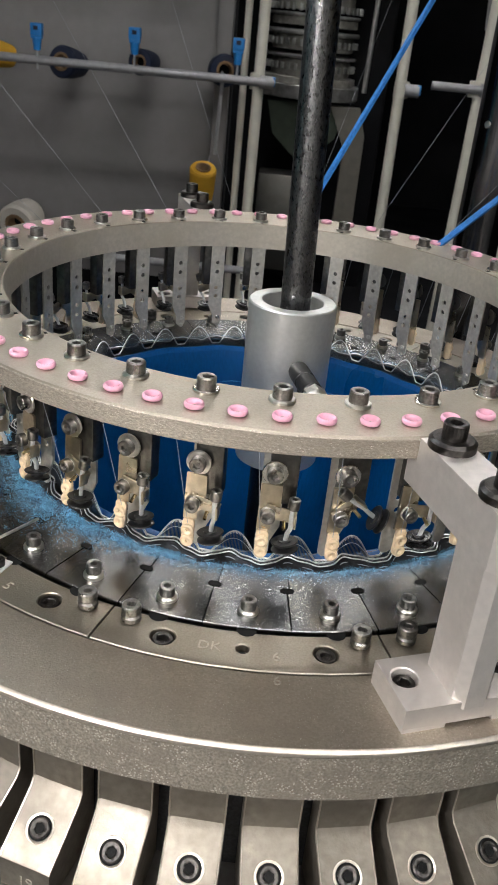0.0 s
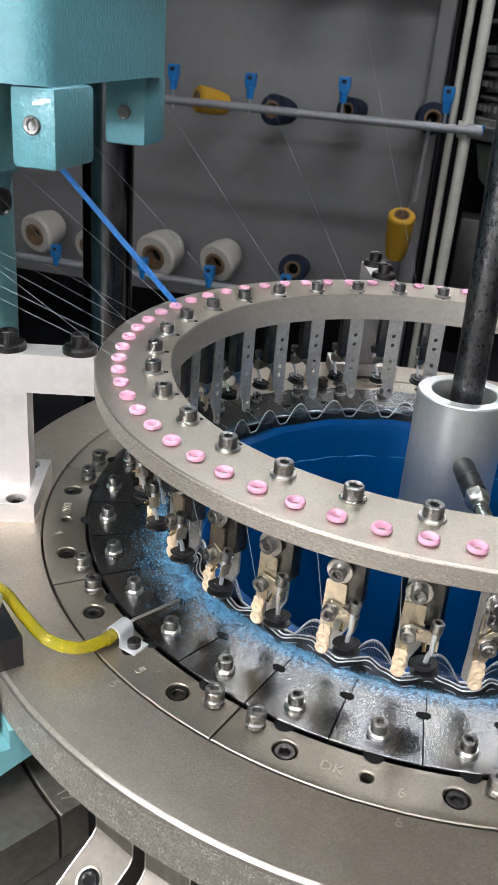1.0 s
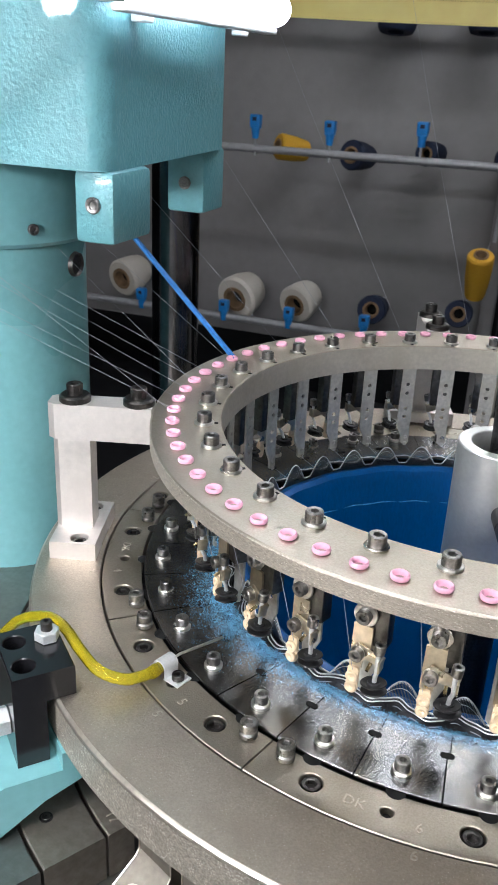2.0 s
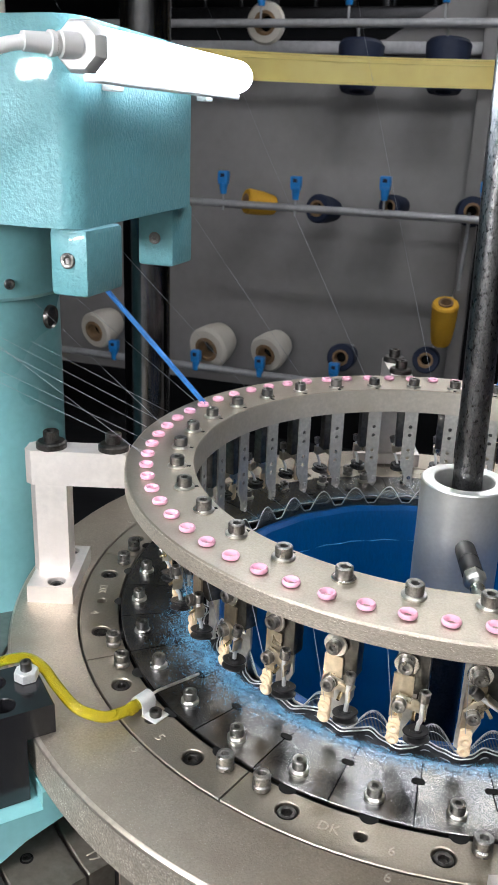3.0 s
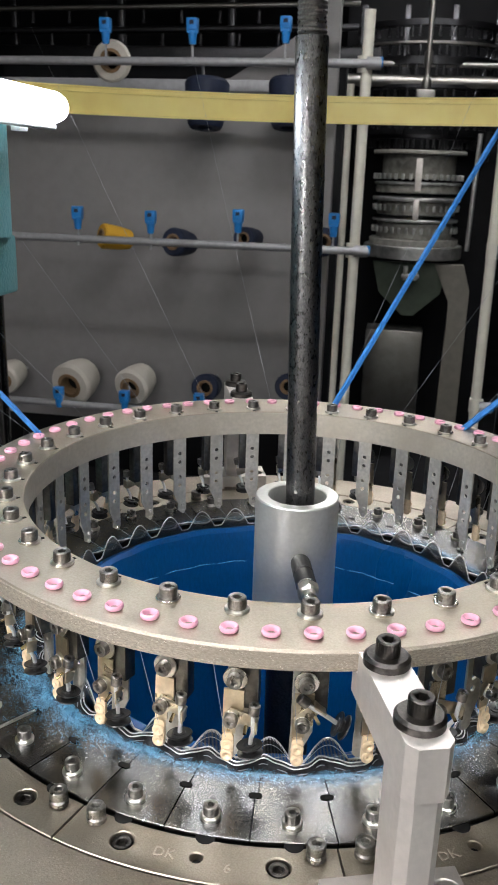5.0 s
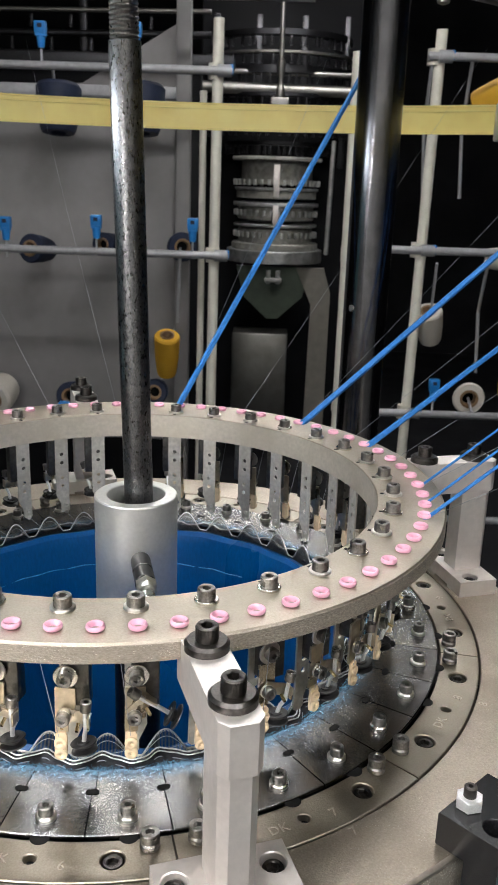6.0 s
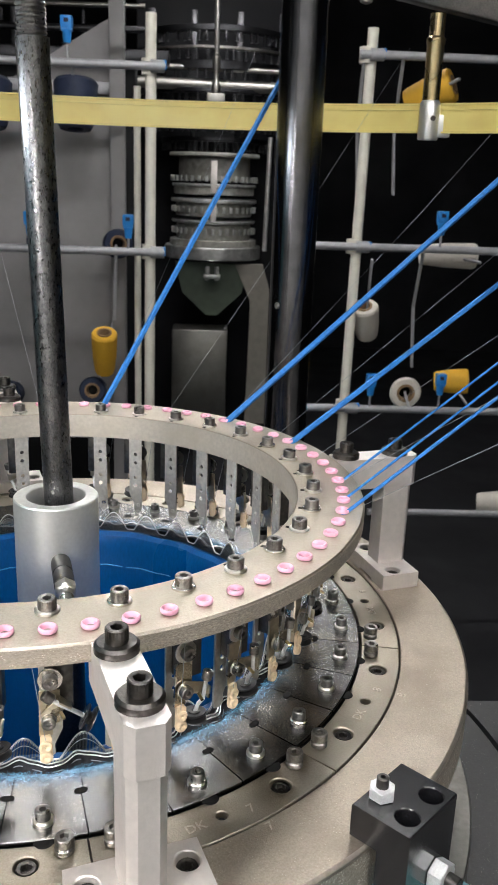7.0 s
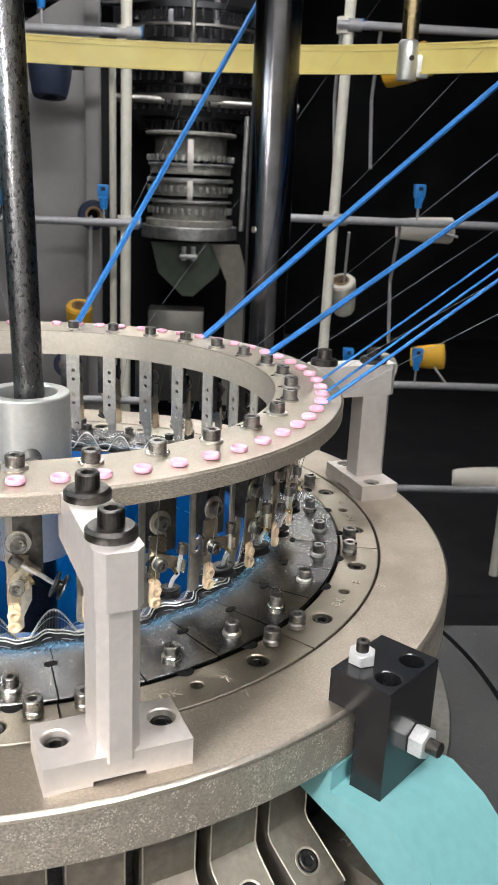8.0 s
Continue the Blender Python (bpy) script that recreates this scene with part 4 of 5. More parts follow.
bend = [(-0.285, -0.187, 1.155), (-0.272, -0.192, 1.172), (-0.258, -0.195, 1.186), (-0.235, -0.201, 1.199), (-0.2164, -0.2104, 1.2035), (-0.1976, -0.2236, 1.2025), (-0.179, -0.233, 1.199), (-0.165, -0.230, 1.195), (-0.158, -0.2235, 1.194), (-0.1533, -0.2154, 1.1935), (-0.1485, -0.2025, 1.1935)]


def smooth(points, k=6):
    out = []
    p = [Vector(q) for q in points]
    for i in range(len(p) - 1):
        a, b, c, e = p[max(i - 1, 0)], p[i], p[i + 1], p[min(i + 2, len(p) - 1)]
        for j in range(k):
            u = j / k
            out.append(0.5 * ((2 * b) + (c - a) * u + (2 * a - 5 * b + 4 * c - e) * u * u + (3 * b - a - 3 * c + e) * u ** 3))
    return out + [p[-1]]


part("tube", Shape().tube(smooth(bend), 0.0034, 16), HOSE, hose)
part("needle_tube", Shape().tube([(-0.1495, -0.205, 1.1938), (-0.1455, -0.1945, 1.1942), (-0.1300, -0.1650, 1.1912)], 0.0009, 8), WASHER, hose, "thin bright metal tube")
clip = thing("hose_clip", "bent sheet metal clip screwed on the cover segment", "clip", m=pose(-0.1495, -0.2055, BASE) @ pose(0, 0, 0, 0, 0, 71))
part("saddle", Shape().lathe([(0.0040, -0.0055), (0.0050, -0.0055), (0.0050, 0.0055), (0.0040, 0.0055)], 16, closed=True, a0=70, a1=270, m=pose(0, 0, 0.0065) @ pose(0, 0, 0, 0, 90, 0))
     .box((0.011, 0.001, 0.0062), pose(0, -0.0045, 0.0033), 0.0003), ZINC, clip)
part("tab", Shape().box((0.012, 0.0115, 0.001), pose(0, -0.0098, 0.0007), 0.0003), ZINC, clip)
part("clip_screw", cap_screw(0.0038, 0.0036, 0.5), BLACK_OXIDE, clip, m=pose(0, -0.0102, 0.0012))
part("ferrule", Shape().lathe([(0.0036, 0), (0.0040, 0.0008), (0.0040, 0.002), (0.0036, 0.0028), (0.0040, 0.0036), (0.0040, 0.005), (0.0036, 0.006)], 20, m=pose(-0.0125, 0, 0.0065) @ pose(0, 0, 0, 0, 90, 0)), HOSE, clip, "yellow hose end")

# ---- teal frame at the side ----
frame_ob = thing("machine_stand", "teal painted cast machine frame with column and head", "machine part")
part("column", Shape().lathe([(0.0735, 0.0), (0.0735, 1.46)], 64, m=pose(-0.42, 0.02, 0)), TEAL, frame_ob)
plan = []
for cx, cy, a0 in ((-0.2355, -0.1286, 270), (-0.245, 0.053, 0), (-0.50, 0.052, 90), (-0.50, -0.129, 180)):
    rr = 0.016 if a0 == 270 else 0.012
    plan += [(cx + rr * math.cos(radians(a0 + 15 * k)), cy + rr * math.sin(radians(a0 + 15 * k))) for k in range(7)]
part("head", Shape().prism(plan, 1.461, 1.5760), TEAL_CAST, frame_ob)
part("collar", Shape().lathe([(0.0737, 1.386), (0.079, 1.386), (0.081, 1.389), (0.081, 1.4605), (0.0737, 1.4605)], 64, closed=True, m=pose(-0.42, 0.02, 0)), TEAL, frame_ob)
for x, y, z0, sx, sy in ((-0.2300, -0.1150, 1.4200, 0.026, 0.047), (-0.2545, 0.0560, 1.4144, 0.031, 0.040)):
    lug = part("lug", Shape().box((sx, sy, 1.4608 - z0), pose(x, y, (1.4608 + z0) / 2), 0.003), TEAL_CAST, frame_ob, "square lug under the head")
    part("lug_bolt", cap_screw(0.0048, 0.002, 0.5), BOLT, lug, m=pose(x, y - sy / 2, z0 + 0.022) @ pose(0, 0, 0, 90, 0, 0))
for name, sh, mat, a, z in (("set_screw", cap_screw(0.0042, 0.003, 0.5), BOLT, -33, 1.400), ("port", Shape().lathe([(0.0001, 0.001), (0.008, 0.001), (0.0095, 0.003), (0.0105, -0.001)], 28, caps=False), BLACK_OXIDE, 3, 1.366)):
    part(name, sh, mat, frame_ob, "dark threaded port" if name == "port" else "", m=pose(-0.42, 0.02, z) @ pose(0, 0, 0, 0, 0, a) @ pose(0.081 if name == "set_screw" else 0.0735, 0, 0, 0, 90, 0))

# ---- tube lamp ----
lamp = thing("tube_lamp", "glowing white LED tube lamp lying on the teal head", "lamp")
LX, LZ = -0.2020, 1.5575
ax = pose(LX, 0, LZ) @ pose(0, 0, 0, -90, 0, 0)
part("tube", Shape().lathe([(0.0100, -0.158), (0.0116, -0.154), (0.0116, 0.072), (0.0104, 0.078), (0.007, 0.0815), (0.0001, 0.0825)], 32, m=ax), LED, lamp, "glowing white tube")
part("rail", Shape().box((0.009, 0.225, 0.004), pose(LX - 0.002, -0.040, LZ - 0.0144), 0.001).box((0.008, 0.014, 0.026), pose(LX - 0.0135, -0.105, LZ - 0.006), 0.001).box((0.008, 0.014, 0.026), pose(LX - 0.0135, 0.04, LZ - 0.006), 0.001), WHITE_PLASTIC, lamp)
# Added shield that keeps the tube's light off the teal head.
part("shell", Shape().lathe([(0.0119, -0.158), (0.0130, -0.158), (0.0130, 0.076), (0.0119, 0.076)], 20, closed=True, a0=122, a1=225, m=ax), WHITE_PLASTIC, lamp, "white back shell added to keep lamp light off the head")
part("end_cap", Shape().lathe([(0.0118, 0), (0.0138, 0.002), (0.0138, 0.009), (0.012, 0.012), (0.008, 0.012)], 8, m=pose(LX, -0.158, LZ) @ pose(0, 0, 0, 90, 0, 0) @ pose(0, 0, 0, 0, 0, 22.5)), WHITE_PLASTIC, lamp, "white plastic end cap")
part("plug", Shape().lathe([(0.0066, 0), (0.0066, 0.010), (0.0058, 0.011), (0.0058, 0.013), (0.0064, 0.0135), (0.0064, 0.016), (0.0052, 0.0165), (0.0048, 0.03)], 20, m=pose(LX, -0.168, LZ) @ pose(0, 0, 0, 90, 0, -35)), WHITE_PLASTIC, lamp)
part("cable", Shape().tube(smooth([(LX - 0.015, -0.190, LZ), (LX - 0.028, -0.200, LZ - 0.004), (LX - 0.048, -0.204, LZ - 0.018), (LX - 0.075, -0.206, LZ - 0.045), (LX - 0.12, -0.208, LZ - 0.1), (LX - 0.17, -0.21, LZ - 0.3)]), 0.0036, 12), WHITE_PLASTIC, lamp, "white rubber cable")

# ---- black columns ----
for a, hole in ((58.2, True), (149.9, False)):
    m = turn(a, 0.392)
    t = thing("column", "tall glossy black steel machine column", "column", "black machine columns", m=m)
    part("rod", Shape().lathe([(0.0236, 0.3), (0.0236, 2.6)], 64), COLUMN, t)
    if hole:
        part("pin_hole", Shape().lathe([(0.0001, 0.0008), (0.0028, 0.0008), (0.0036, 0.0002)], 20, caps=False), WASHER, t, "small bright-edged hole", m=pose(0, 0, 1.388) @ pose(0, 0, 0, 0, 0, 168) @ pose(0.0236, 0, 0, 0, 90, 0))

# ---- machine bed and table ----
bed = thing("machine_bed", "heavy teal machine bed with a round column base", "machine part")
part("bed_body", Shape().lathe([(0.18, 0.0), (0.44, 0.0), (0.42, 0.05), (0.36, 0.75), (0.40, LOWER - 0.092), (0.18, LOWER - 0.092)], 96, closed=True), TEAL, bed)
tab = thing("side_table", "dark grey steel table with a black curved joint", "table")
arc = [(0.3985 * math.cos(radians(19.0 - 3.5 * k)), 0.3985 * math.sin(radians(19.0 - 3.5 * k))) for k in range(15)]
part("tabletop", Shape().prism((arc + [(1.045, arc[-1][1]), (1.045, arc[0][1])])[::-1], LOWER - 0.065, LOWER - 0.045), TABLE, tab)
for x in (0.45, 1.0):
    for y in (-0.17, 0.09):
        part("leg", Shape().box((0.04, 0.04, LOWER - 0.065), pose(x, y, (LOWER - 0.065) / 2), 0.003), BLACK_OXIDE, tab)

# ---- yellow ring and hanging rod ----
yr = thing("yarn_ring", "translucent yellow ring round the machine above the feeder ring", "machine part")
part("hoop", Shape().lathe([(0.796, 1.5875), (0.802, 1.5875), (0.802, 1.6265), (0.796, 1.6265)], 180, closed=True), YELLOW_RING, yr)
for z in (1.5885, 1.6190, 1.6255):
    part("lip", Shape().lathe([(0.7945, z - 0.0012), (0.7958, z - 0.0014), (0.7958, z + 0.0014), (0.7945, z + 0.0012)], 180, closed=True), YELLOW_RING, yr)
part("joint", Shape().box((0.004, 0.05, 0.036), turn(128, 0.7937, 1.607), 0.001), YELLOW_RING, yr)
rod = thing("hanger_rod", "brass rod with a chrome clamp holding the yellow ring", "machine part", "hanger rods", m=pose(0.418, 0.672, 0))
part("rod", Shape().lathe([(0.0118, 1.63), (0.0118, 1.70), (0.0128, 1.703), (0.0128, 1.709), (0.0105, 1.712), (0.0105, 1.74)], 32), BRASS, rod)
c = part("clamp", Shape().lathe([(0.0136, 1.578), (0.0142, 1.58), (0.0142, 1.626), (0.0118, 1.63)], 32).box((0.022, 0.014, 0.03), pose(0.019, 0, 1.597), 0.002), SLEEVE, rod, "chrome clamp")
part("clamp_screw", cap_screw(0.0036, 0.002, 0.5), BLACK_OXIDE, c, m=pose(0.002, -0.0142, 1.606) @ pose(0, 0, 0, 90, 0, 0))
part("top_arm", Shape().box((0.30, 0.035, 0.05), pose(0.04, 0.02, 1.768) @ pose(0, 0, 0, 0, 14, -20), 0.004), BLACK_OXIDE, rod, "black steel arm")
part("ball_nut", Shape().lathe([(0.0001, 1.735), (0.008, 1.738), (0.010, 1.745), (0.008, 1.755)], 24, m=pose(-0.10, 0, 0.012)), WASHER, rod)


# ---- unseen fill tube on an added stand, in front of the machine ----
stand = thing("tube_lamp", "added front fill light, a glowing tube on a thin steel stand", "lamp", m=pose(-0.50, -0.95, 0))
part("tube", Shape().lathe([(0.0125, -0.28), (0.015, -0.275), (0.015, 0.275), (0.0125, 0.28)], 32, m=pose(0, 0, 1.60) @ pose(0, 0, 0, 90, 0, -60)), FRONT_FILL_LED, stand, "glowing white tube")
part("rail", Shape().box((0.02, 0.57, 0.006), pose(0, 0, 1.619) @ pose(0, 0, 0, 0, 0, -60), 0.001), WHITE_PLASTIC, stand)
part("pole", Shape().tube([(-0.014, -0.012, 0.02), (-0.014, -0.012, 1.63)], 0.006, 12), BLACK_OXIDE, stand)
part("foot", Shape().lathe([(0.13, 0.0), (0.13, 0.012), (0.02, 0.02)], 32, m=pose(-0.014, -0.012, 0)), BLACK_OXIDE, stand)

# ---- yarns ----
YARN_GROUP = "white yarns running to the eyelets"


def yarn(points, r, mat, label, group):
    return solid("yarn", Shape().tube(points, r, 5), mat, label, "yarn", group)


for i in range(2 * N):
    a = PHASE + i * STEP / 2
    a = (a + 180) % 360 - 180
    if (-24 < a < 180 or a < -150) and (i * 5) % 3 == 0:
        c, s = math.cos(radians(a)), math.sin(radians(a))
        far = a + (8 if a > 90 else -8)
        c2, s2 = math.cos(radians(far)), math.sin(radians(far))
        p0, p1 = Vector((0.2215 * c, 0.2215 * s, TOP - 0.002)), Vector((0.80 * c2, 0.80 * s2, 1.70))
        yarn([p0, p0.lerp(p1, 0.5) - Vector((0, 0, 0.006)), p1], 0.00013, WHITE_YARN, "fine white yarn running up from an eyelet", YARN_GROUP)
for i in range(N):
    a = PHASE + i * STEP
    p0 = turn(a - STEP / 4, 0.2210, TOP - 0.004).translation
    p1 = turn(a, 0.204, 1.2185) @ Vector((0, -0.0033, 0))
    yarn([p0, p1], 0.00020, WHITE_YARN, "fine white yarn between eyelet and guide finger", "yarns at the guides")
for i in range(N):
    a = PHASE + i * STEP
    p0 = turn(a, 0.189, 1.2015) @ Vector((0, -0.003, 0))
    p1 = turn(a - 4.2, 0.1765, BASE + 0.003).translation
    yarn([p0, p1], 0.00018, WHITE_YARN, "fine white yarn from guide to needles", "yarns at the needles")
for a, end, r in ((-14, (1.05, 0.42, 1.78), 0.0014), (-6, (1.05, 0.44, 1.79), 0.0010), (3, (1.05, 0.46, 1.80), 0.0010), (30, (1.05, 0.80, 1.77), 0.0028), (52, (1.05, 0.62, 2.06), 0.0032), (86, (0.47, 0.75, 2.15), 0.0030), (166, (-0.62, 0.16, 1.62), 0.0024)):
    p0 = turn(a, 0.2215, TOP - 0.001).translation
    yarn([p0, p0.lerp(Vector(end), 0.5) - Vector((0, 0, 0.004)), Vector(end)], r, BLUE_YARN, "bright blue yarn running up to the side", "blue yarns")

for k in range(5):
    p0, p1 = turn(176 + 5.45 * k, 0.2215, TOP - 0.002).translation, Vector((-0.80, -0.06 - 0.035 * k, 1.55 + 0.012 * (k % 3)))
    yarn([p0, p0.lerp(p1, 0.5) - Vector((0, 0, 0.005)), p1], 0.00012, WHITE_YARN, "fine white yarn running past the teal column", YARN_GROUP)

# ---- creel behind the machine ----
CY = 2.34


def pole(x, top, r=0.0175, tip=0.0, y=CY):
    t = thing("creel_pole", "upright cream-white pipe of the yarn creel", "pole", "creel poles", m=pose(x, y, 0))
    part("pipe", Shape().tube([(0, 0, 0), (tip * 0.6, 0, top)], r, 24), PIPE, t)
    return t


for x, top, tip in ((-0.105, 2.0, 0.012), (0.350, 1.915, -0.01), (0.583, 1.985, 0.03), (1.32, 2.0, 0.0)):
    pole(x, top, 0.0175, tip)
pole(-0.155, 1.80, 0.012, 0, CY + 0.14)
pole(-1.95, 2.0)


def cross_bar(x0, x1, z, y=CY - 0.024, r=0.013):
    t = thing("creel_bar", "grey aluminium cross bar of the yarn creel", "rail", "creel bars")
    part("bar", Shape().tube([(x0, y, z), (x1, y, z)], r, 16), BAR, t)
    return t


def pole_clamp(x, z):
    t = thing("pipe_clamp", "white plastic clamp joining pole and bar", "clamp", "pipe clamps", m=pose(x, CY, z))
    part("sleeve", Shape().lathe([(0.0185, -0.024), (0.0235, -0.024), (0.0235, 0.024), (0.0185, 0.024)], 24, closed=True), PIPE, t)
    part("collar", Shape().lathe([(0.0138, -0.022), (0.019, -0.022), (0.019, 0.022), (0.0138, 0.022)], 20, closed=True, m=pose(0.03, -0.024, 0) @ pose(0, 0, 0, 0, 90, 0)), BAR, t)
    part("lever", Shape().box((0.012, 0.02, 0.03), pose(0.052, -0.024, 0.004), 0.003), CLIP_BLUE, t, "small blue lever")


for z, x0, x1 in ((1.272, -1.95, -0.05), (1.845, -1.95, -0.05), (0.668, -1.95, -0.05), (2.06, -1.95, 0.2), (1.312, 0.44, 1.4), (1.905, 0.56, 1.4), (0.752, 0.44, 1.4), (0.36, 0.70, 1.4)):
    cross_bar(x0, x1, z)
for x, z in ((-0.105, 1.272), (-0.105, 1.845), (0.350, 1.29), (0.583, 1.312), (0.585, 1.905), (0.583, 0.752), (0.350, 0.77), (0.350, 1.80)):
    pole_clamp(x, z)


def yarn_clip(x, z, down=0.09, tilt=0.0):
    t = thing("yarn_clip", "small blue plastic yarn tensioner on a thin stem", "clip", "blue yarn tensioners", m=pose(x, CY - 0.03, z) @ pose(0, 0, 0, 0, tilt, 0))
    part("stem", Shape().tube([(0, 0, -down), (0, 0, -0.02)], 0.004, 8), BAR, t)
    b = Shape().box((0.036, 0.03, 0.036), pose(0, 0, 0.024), 0.004).prism([(-0.016, -0.012), (0.016, -0.012), (0.016, 0.012), (-0.016, 0.012)], -0.002, 0.008)
    b.lathe([(0.011, -0.035), (0.015, 0.0)], 12)
    part("body", b, CLIP_BLUE, t)
    part("window", Shape().box((0.014, 0.002, 0.012), pose(0, -0.0155, 0.028)), CONE_NAVY, t, "dark slot")


for x, z in ((-0.797, 1.335), (-0.492, 1.350), (-0.170, 1.350), (-1.06, 1.34), (-0.655, 1.93), (-0.355, 1.935), (-0.945, 1.93), (0.872, 1.395), (0.676, 0.838), (0.922, 0.845), (1.2, 1.39)):
    yarn_clip(x, z)
for x, z in ((-1.50, 0.69), (-0.90, 0.695), (-0.62, 0.705), (-1.155, 0.69)):
    yarn_clip(x, z, 0.02)


def yarn_cone(x, y, z, mat, r, length, label, rx=-72, rz=0.0, core=CARDBOARD):
    """A cone of yarn; its axis points at the viewer's side and up by rx."""
    t = thing("yarn_cone", label, "yarn cone", "yarn cones on the creel", m=pose(x, y, z) @ pose(0, 0, 0, rx, 0, rz))
    p = [(r * 0.56, -0.002), (r * 0.9, -0.002), (r, r * 0.12), (r * 0.93, length * 0.55), (r * 0.78, length * 0.93), (r * 0.70, length), (r * 0.36, length), (r * 0.36, length * 0.7)]
    part("yarn_body", Shape().lathe(p, 36, caps=False), mat, t)
    part("core", Shape().lathe([(r * 0.42, -0.006), (r * 0.57, -0.006), (r * 0.57, r * 0.1), (r * 0.34, r * 0.6)], 28, closed=True), core, t, "cone core")
    bar_z = min((1.272, 1.845, 0.668, 1.312, 1.905, 0.752, 0.36), key=lambda q: abs(q - z))
    tip = t.matrix_basis.inverted() @ (Vector((x, 2.612, z)) if -2 < x < -0.25 and z < 1.75 else Vector((x, CY - 0.02, bar_z)))
    part("peg", Shape().tube([(0, 0, length * 0.5), tip], 0.005, 8), BAR, t, "thin steel peg")
    # Black disc painting the shade inside the core.
    part("bore", Shape().lathe([(r * 0.42, r * 0.45), (0.0001, r * 0.45)], 24), SOCKET_SHADE, t, "disc across the core, the shade of the hollow in its colour")


W_, Y_, N_ = "white cone of yarn on its creel peg", "yellow cone of yarn on its creel peg", "dark navy cone of yarn on its creel peg"
for x, z, mat, r, ln, lab, rx, rz in (
        (-1.148, 0.716, CONE_WHITE, 0.085, 0.12, W_, -78, -12), (-0.908, 0.724, CONE_WHITE, 0.072, 0.11, W_, -76, -14), (-1.635, 0.735, CONE_WHITE, 0.075, 0.12, W_, -78, -14), (-1.415, 0.72, CONE_WHITE, 0.06, 0.1, W_, -78, -8),
        (-0.620, 0.745, CONE_NAVY, 0.052, 0.13, N_, -98, 0), (-0.312, 0.772, CONE_NAVY, 0.048, 0.12, N_, -98, 0),
        (-0.742, 1.268, CONE_NAVY, 0.050, 0.12, N_, -96, -16), (-0.490, 1.290, CONE_NAVY, 0.040, 0.12, N_, -92, -12), (-0.213, 1.290, CONE_NAVY, 0.050, 0.12, N_, -94, 14),
        (-1.005, 1.278, CONE_YELLOW, 0.045, 0.11, "orange cone of yarn on its creel peg", -98, -48),
        (-0.625, 1.795, CONE_NAVY, 0.075, 0.15, N_, 170, 0), (-0.345, 1.80, CONE_NAVY, 0.072, 0.15, N_, 170, 0), (-0.96, 1.855, CONE_WHITE, 0.068, 0.05, W_, -90, 0),
        (0.648, 1.10, CONE_WHITE, 0.050, 0.13, W_, -150, -25), (0.822, 0.792, CONE_WHITE, 0.058, 0.03, W_, -90, 0), (1.02, 1.287, CONE_WHITE, 0.045, 0.19, W_, -90, 90),
        (1.045, 0.842, CONE_YELLOW, 0.046, 0.12, Y_, -95, 75), (0.885, 1.835, CONE_YELLOW, 0.056, 0.16, Y_, -110, 62), (1.31, 0.37, CONE_WHITE, 0.05, 0.17, W_, -95, 75)):
    yarn_cone(x, CY + 0.06, z, mat, r, ln, lab, rx, rz)
yarn_cone(-0.258, CY + 0.0, 0.990, CONE_YELLOW, 0.045, 0.165, Y_, -155, 8)
solid("wire_hook", Shape().tube([(-0.225, CY + 0.02, 1.035), (-0.215, CY, 1.27)], 0.006, 8), BAR, "bent grey wire holding the yellow cone", "wire")
for x, z in ((0.575, 1.90), (0.70, 1.90), (0.82, 1.30)):
    solid("wire_hook", Shape().tube([(x, CY - 0.02, z), (x + 0.01, CY + 0.1, z - 0.2), (x + 0.025, CY + 0.1, z - 0.42)], 0.006, 8), BAR, "thin bent grey wire hook on the creel", "wire", "creel hooks")

# ---- panel behind the creel ----
pan = thing("partition_panel", "plain grey enamelled panel behind the creel", "panel")
part("sheet", Shape().box((2.6, 0.02, 1.23), pose(-1.53, 2.62, 1.145), 0.003), PANEL, pan)
part("edge_post", Shape().box((0.05, 0.05, 2.1), pose(-2.81, 2.585, 1.05), 0.004), PANEL, pan)
part("edge_post", Shape().box((0.05, 0.05, 2.1), pose(-0.232, 2.585, 1.05), 0.004), PANEL, pan)
part("upper_sheet", Shape().prism([(-2.8, 1.79), (-0.95, 1.79), (-0.60, 1.83), (-0.23, 2.05), (-0.23, 1.765), (-2.8, 1.765)], -0.01, 0.01, Matrix(((1, 0, 0, 0), (0, 0, -1, 2.66), (0, 1, 0, 0), (0, 0, 0, 1)))), PANEL, pan)
part("top_rail", Shape().box((2.5, 0.04, 0.04), pose(-1.5, 2.62, 1.80), 0.004), BAR, pan)


# ---- far knitting machine ----
far = thing("knitting_machine", "dim far circular knitting machine in steel and green", "machine", m=pose(0.10, 4.2, 0))
layers = ((0.26, 1.10, 1.165, MACHINE_GREY), (0.235, 1.165, 1.20, FAR_STEEL), (0.20, 1.20, 1.28, FAR_STEEL), (0.225, 1.285, 1.30, MACHINE_GREY), (0.205, 1.32, 1.39, FAR_STEEL), (0.23, 1.39, 1.41, MACHINE_GREY),
          (0.215, 1.43, 1.47, FAR_STEEL), (0.225, 1.47, 1.485, MACHINE_GREY), (0.19, 1.50, 1.62, FAR_STEEL), (0.24, 1.62, 1.64, FAR_STEEL))
for r, z0, z1, mat in layers:
    part("tier", Shape().lathe([(r - 0.12, z0), (r - 0.004, z0), (r, z0 + 0.004), (r, z1 - 0.004), (r - 0.004, z1), (r - 0.12, z1)], 64, closed=True), mat, far)
peg = mesh_of(Shape().box((0.012, 0.014, 0.03), I4, 0.002), "peg", MACHINE_GREY)
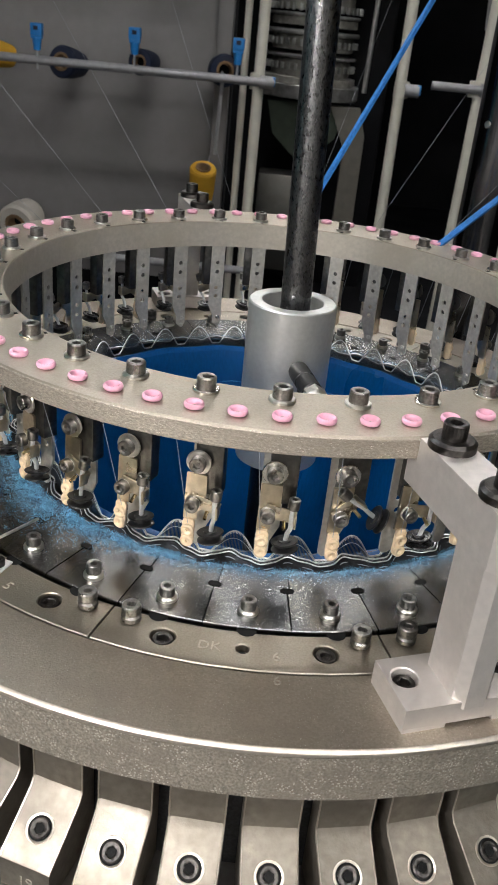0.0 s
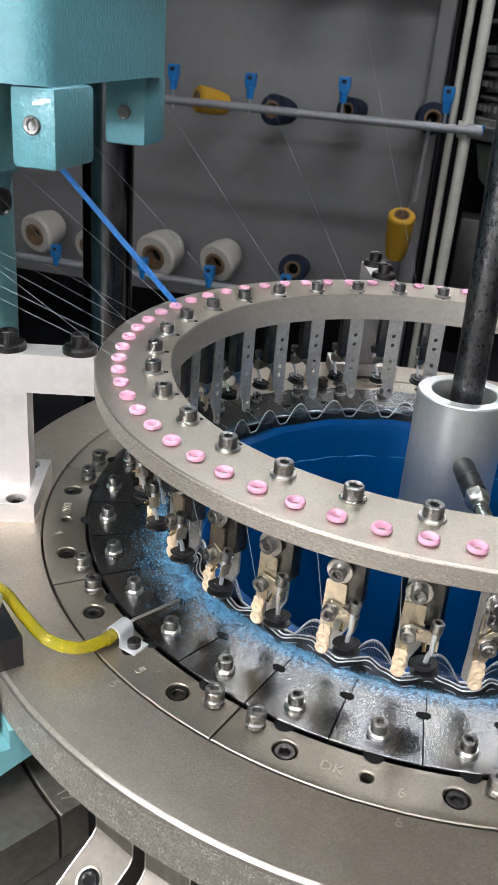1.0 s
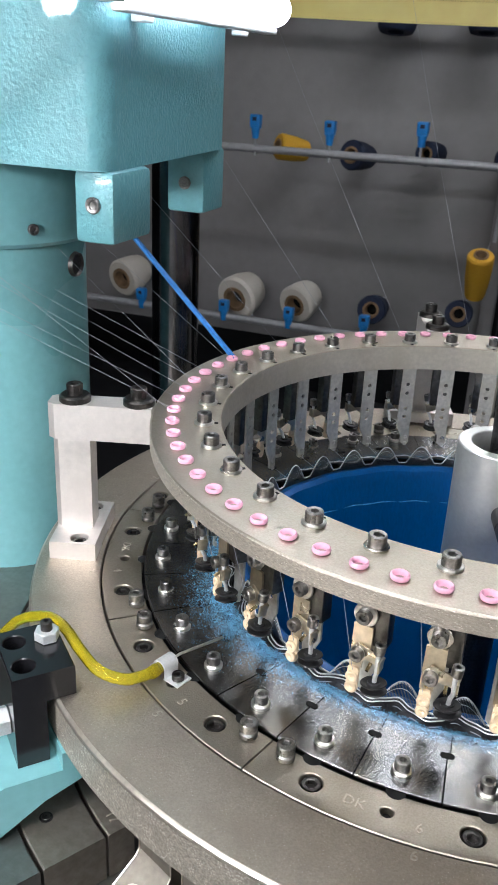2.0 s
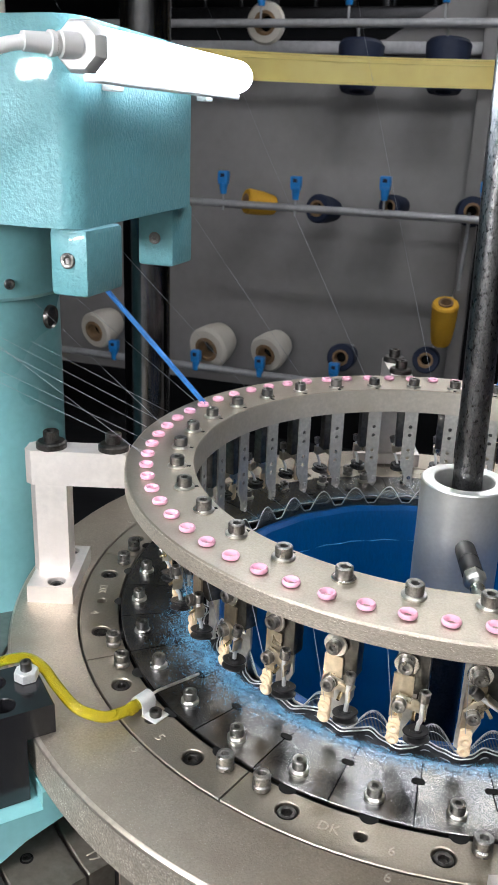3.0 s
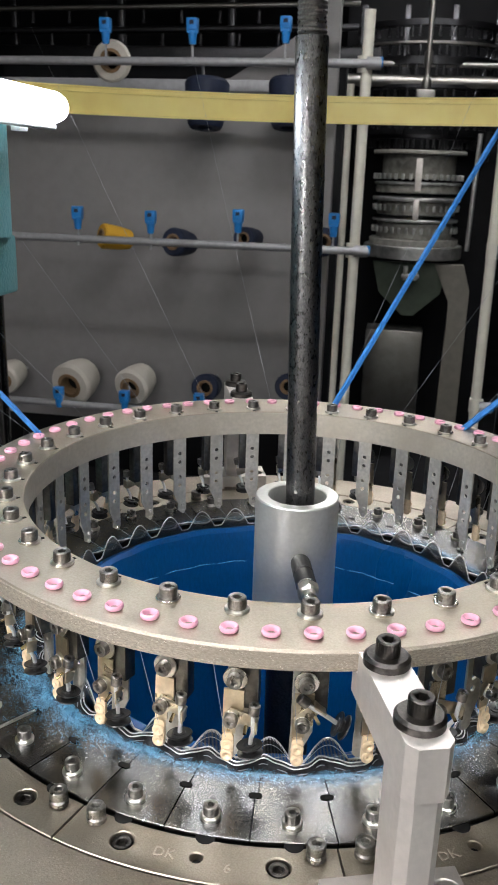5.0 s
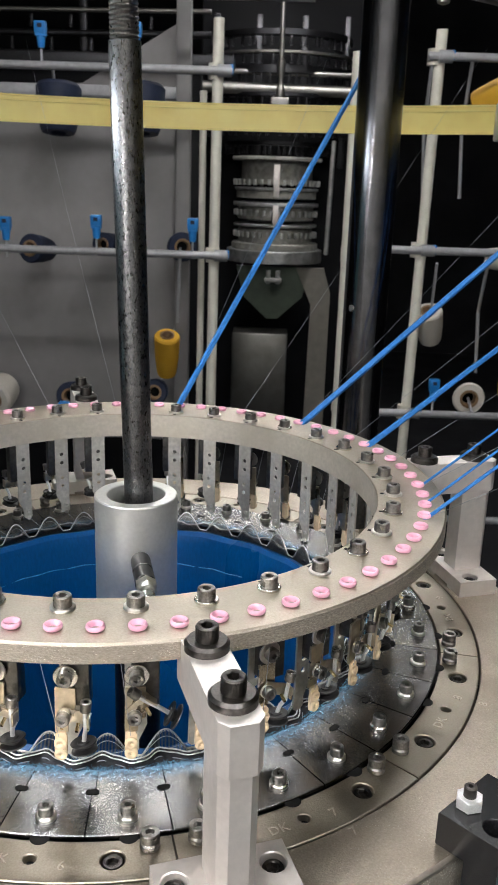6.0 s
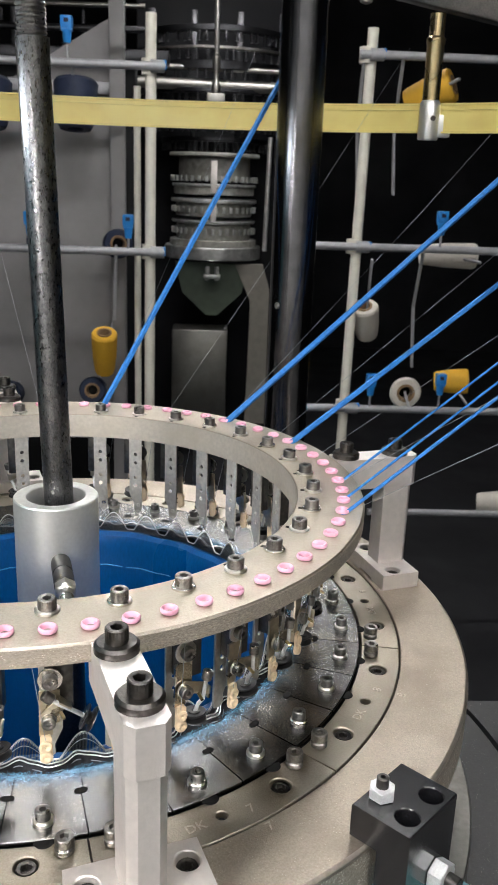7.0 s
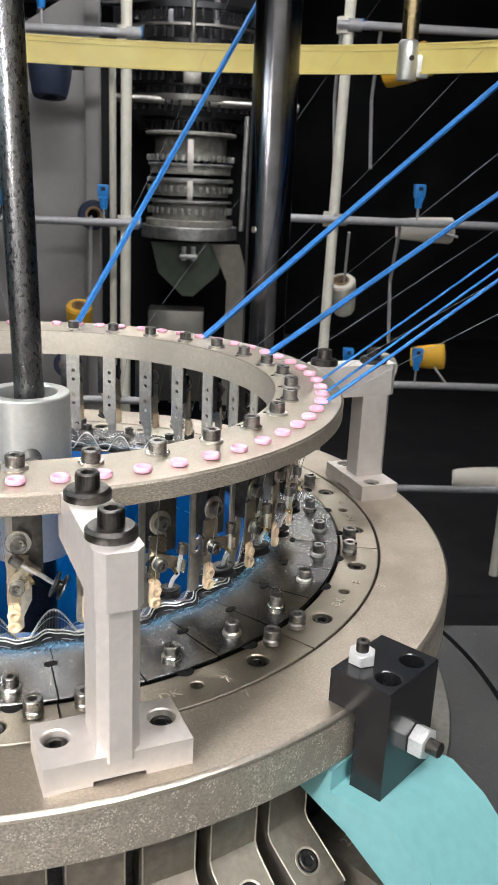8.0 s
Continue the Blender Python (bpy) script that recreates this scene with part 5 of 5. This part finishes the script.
for k in range(36):
    for r, z in ((0.222, 1.355), (0.228, 1.51), (0.222, 1.245)):
        part("peg", peg, MACHINE_GREY, far, m=turn(k * 10 + z * 40, r, z))
part("front_bar", Shape().box((0.032, 0.01, 0.16), pose(0.0, -0.245, 1.52), 0.003).box((0.03, 0.01, 0.10), pose(0, -0.245, 1.35), 0.003), ALUMINIUM, far, "bright upright bar")
part("skirt", Shape().prism([(-0.20, 1.08), (0.20, 1.08), (0.16, 0.92), (0.03, 0.80), (-0.03, 0.80), (-0.16, 0.92)], -0.02, 0.02, Matrix(((1, 0, 0, 0), (0, 0, -1, -0.12), (0, 1, 0, 0), (0, 0, 0, 1)))), MACHINE_GREEN, far)
part("nozzle", Shape().box((0.09, 0.05, 0.02), pose(0, -0.25, 1.02), 0.004).tube([(-0.025, -0.25, 1.07), (-0.025, -0.25, 1.0)], 0.012, 12).tube([(0.025, -0.25, 1.07), (0.025, -0.25, 1.0)], 0.012, 12), MACHINE_GREY, far)
part("leg", Shape().prism([(0.12, 1.08), (0.27, 1.08), (0.31, 0.95), (0.31, 0.2), (0.20, 0.2), (0.21, 0.88)], -0.03, 0.03, Matrix(((1, 0, 0, 0), (0, 0, -1, -0.14), (0, 1, 0, 0), (0, 0, 0, 1)))), MACHINE_LEG, far)
part("box", Shape().box((0.30, 0.2, 0.5), pose(-0.06, -0.12, 0.48), 0.008), GUNMETAL, far, "grey cabinet below")
# Takes the walls' near-black, so its unlit look is colour.
part("rear_housing", Shape().box((0.9, 0.3, 3.2), pose(0.0, 0.55, 1.6), 0.02), UNLIT_WALL, far)
for z, r in ((2.06, 0.014), (1.98, 0.03), (1.80, 0.02)):
    part("cross_rod", Shape().tube([(-1.3, -0.1, z), (0.55, -0.1, z - 0.02)], r, 12), GUNMETAL, far)
part("hanging_rod", Shape().lathe([(0.012, 1.90), (0.022, 1.92), (0.022, 1.96), (0.012, 1.98), (0.012, 2.02), (0.02, 2.04), (0.02, 2.09), (0.012, 2.1), (0.012, 2.5)], 20, m=pose(0, -0.2, 0)).box((0.09, 0.05, 0.06), pose(0, -0.2, 1.89), 0.006), GUNMETAL, far)
part("side_rod", Shape().tube([(0.27, -0.25, 1.16), (0.28, -0.25, 1.72)], 0.012, 12), MACHINE_GREY, far)
rng = random.Random(9)
stub = mesh_of(Shape().box((0.012, 0.012, 0.034), I4, 0.002).lathe([(0.009, -0.03), (0.009, -0.016)], 10), "peg", NEEDLE_DARK)
for r, z, h, mat in ((0.30, 1.70, 0.02, NEEDLE_DARK), (0.40, 1.79, 0.03, GUNMETAL), (0.37, 1.86, 0.012, NEEDLE_DARK), (0.42, 1.93, 0.02, NEEDLE_DARK), (0.40, 2.04, 0.04, NEEDLE_DARK), (0.43, 2.13, 0.014, GUNMETAL), (0.38, 2.22, 0.03, NEEDLE_DARK)):
    part("upper_ring", Shape().lathe([(r - 0.05, z), (r - 0.003, z), (r, z + 0.003), (r, z + h), (r - 0.05, z + h)], 72, closed=True, m=pose(0, 0.25, 0)), mat, far)
    for k in range(26):
        a = 180 + 180 * (k + rng.uniform(-0.3, 0.3)) / 26
        part("peg", stub, NEEDLE_DARK, far, m=pose(0, 0.25, 0) @ turn(a, r - 0.012, z - rng.uniform(0.014, 0.018)))
for x in (-0.34, -0.12, 0.12, 0.34):
    part("upright", Shape().box((0.03, 0.03, 0.75), pose(x, 0.1, 1.97), 0.004), NEEDLE_DARK, far)
far2 = thing("knitting_machine", "dark upper works of another far machine", "machine", m=pose(-1.05, 3.3, 0))
part("beam", Shape().box((1.9, 0.1, 0.05), pose(0, 0.1, 2.0), 0.006), NEEDLE_DARK, far2)
# Same unlit near-black colour as the walls.
part("stand", Shape().box((1.6, 0.1, 2.0), pose(0, 0.2, 1.0), 0.01), UNLIT_WALL, far2)
for z, r in ((2.08, 0.014), (2.17, 0.01), (2.26, 0.018)):
    part("cross_rod", Shape().tube([(-0.9, 0.05, z), (0.85, 0.05, z + 0.02)], r, 12), NEEDLE_DARK if r > 0.012 else GUNMETAL, far2)
for x in (-0.7, -0.2, 0.3, 0.75):
    part("upright", Shape().box((0.03, 0.03, 0.4), pose(x, 0.085, 2.18), 0.004), NEEDLE_DARK, far2)
for k in range(20):
    part("peg", stub, NEEDLE_DARK, far2, m=pose(-0.85 + 0.085 * k, 0.045, (2.055, 2.145)[k % 2]))
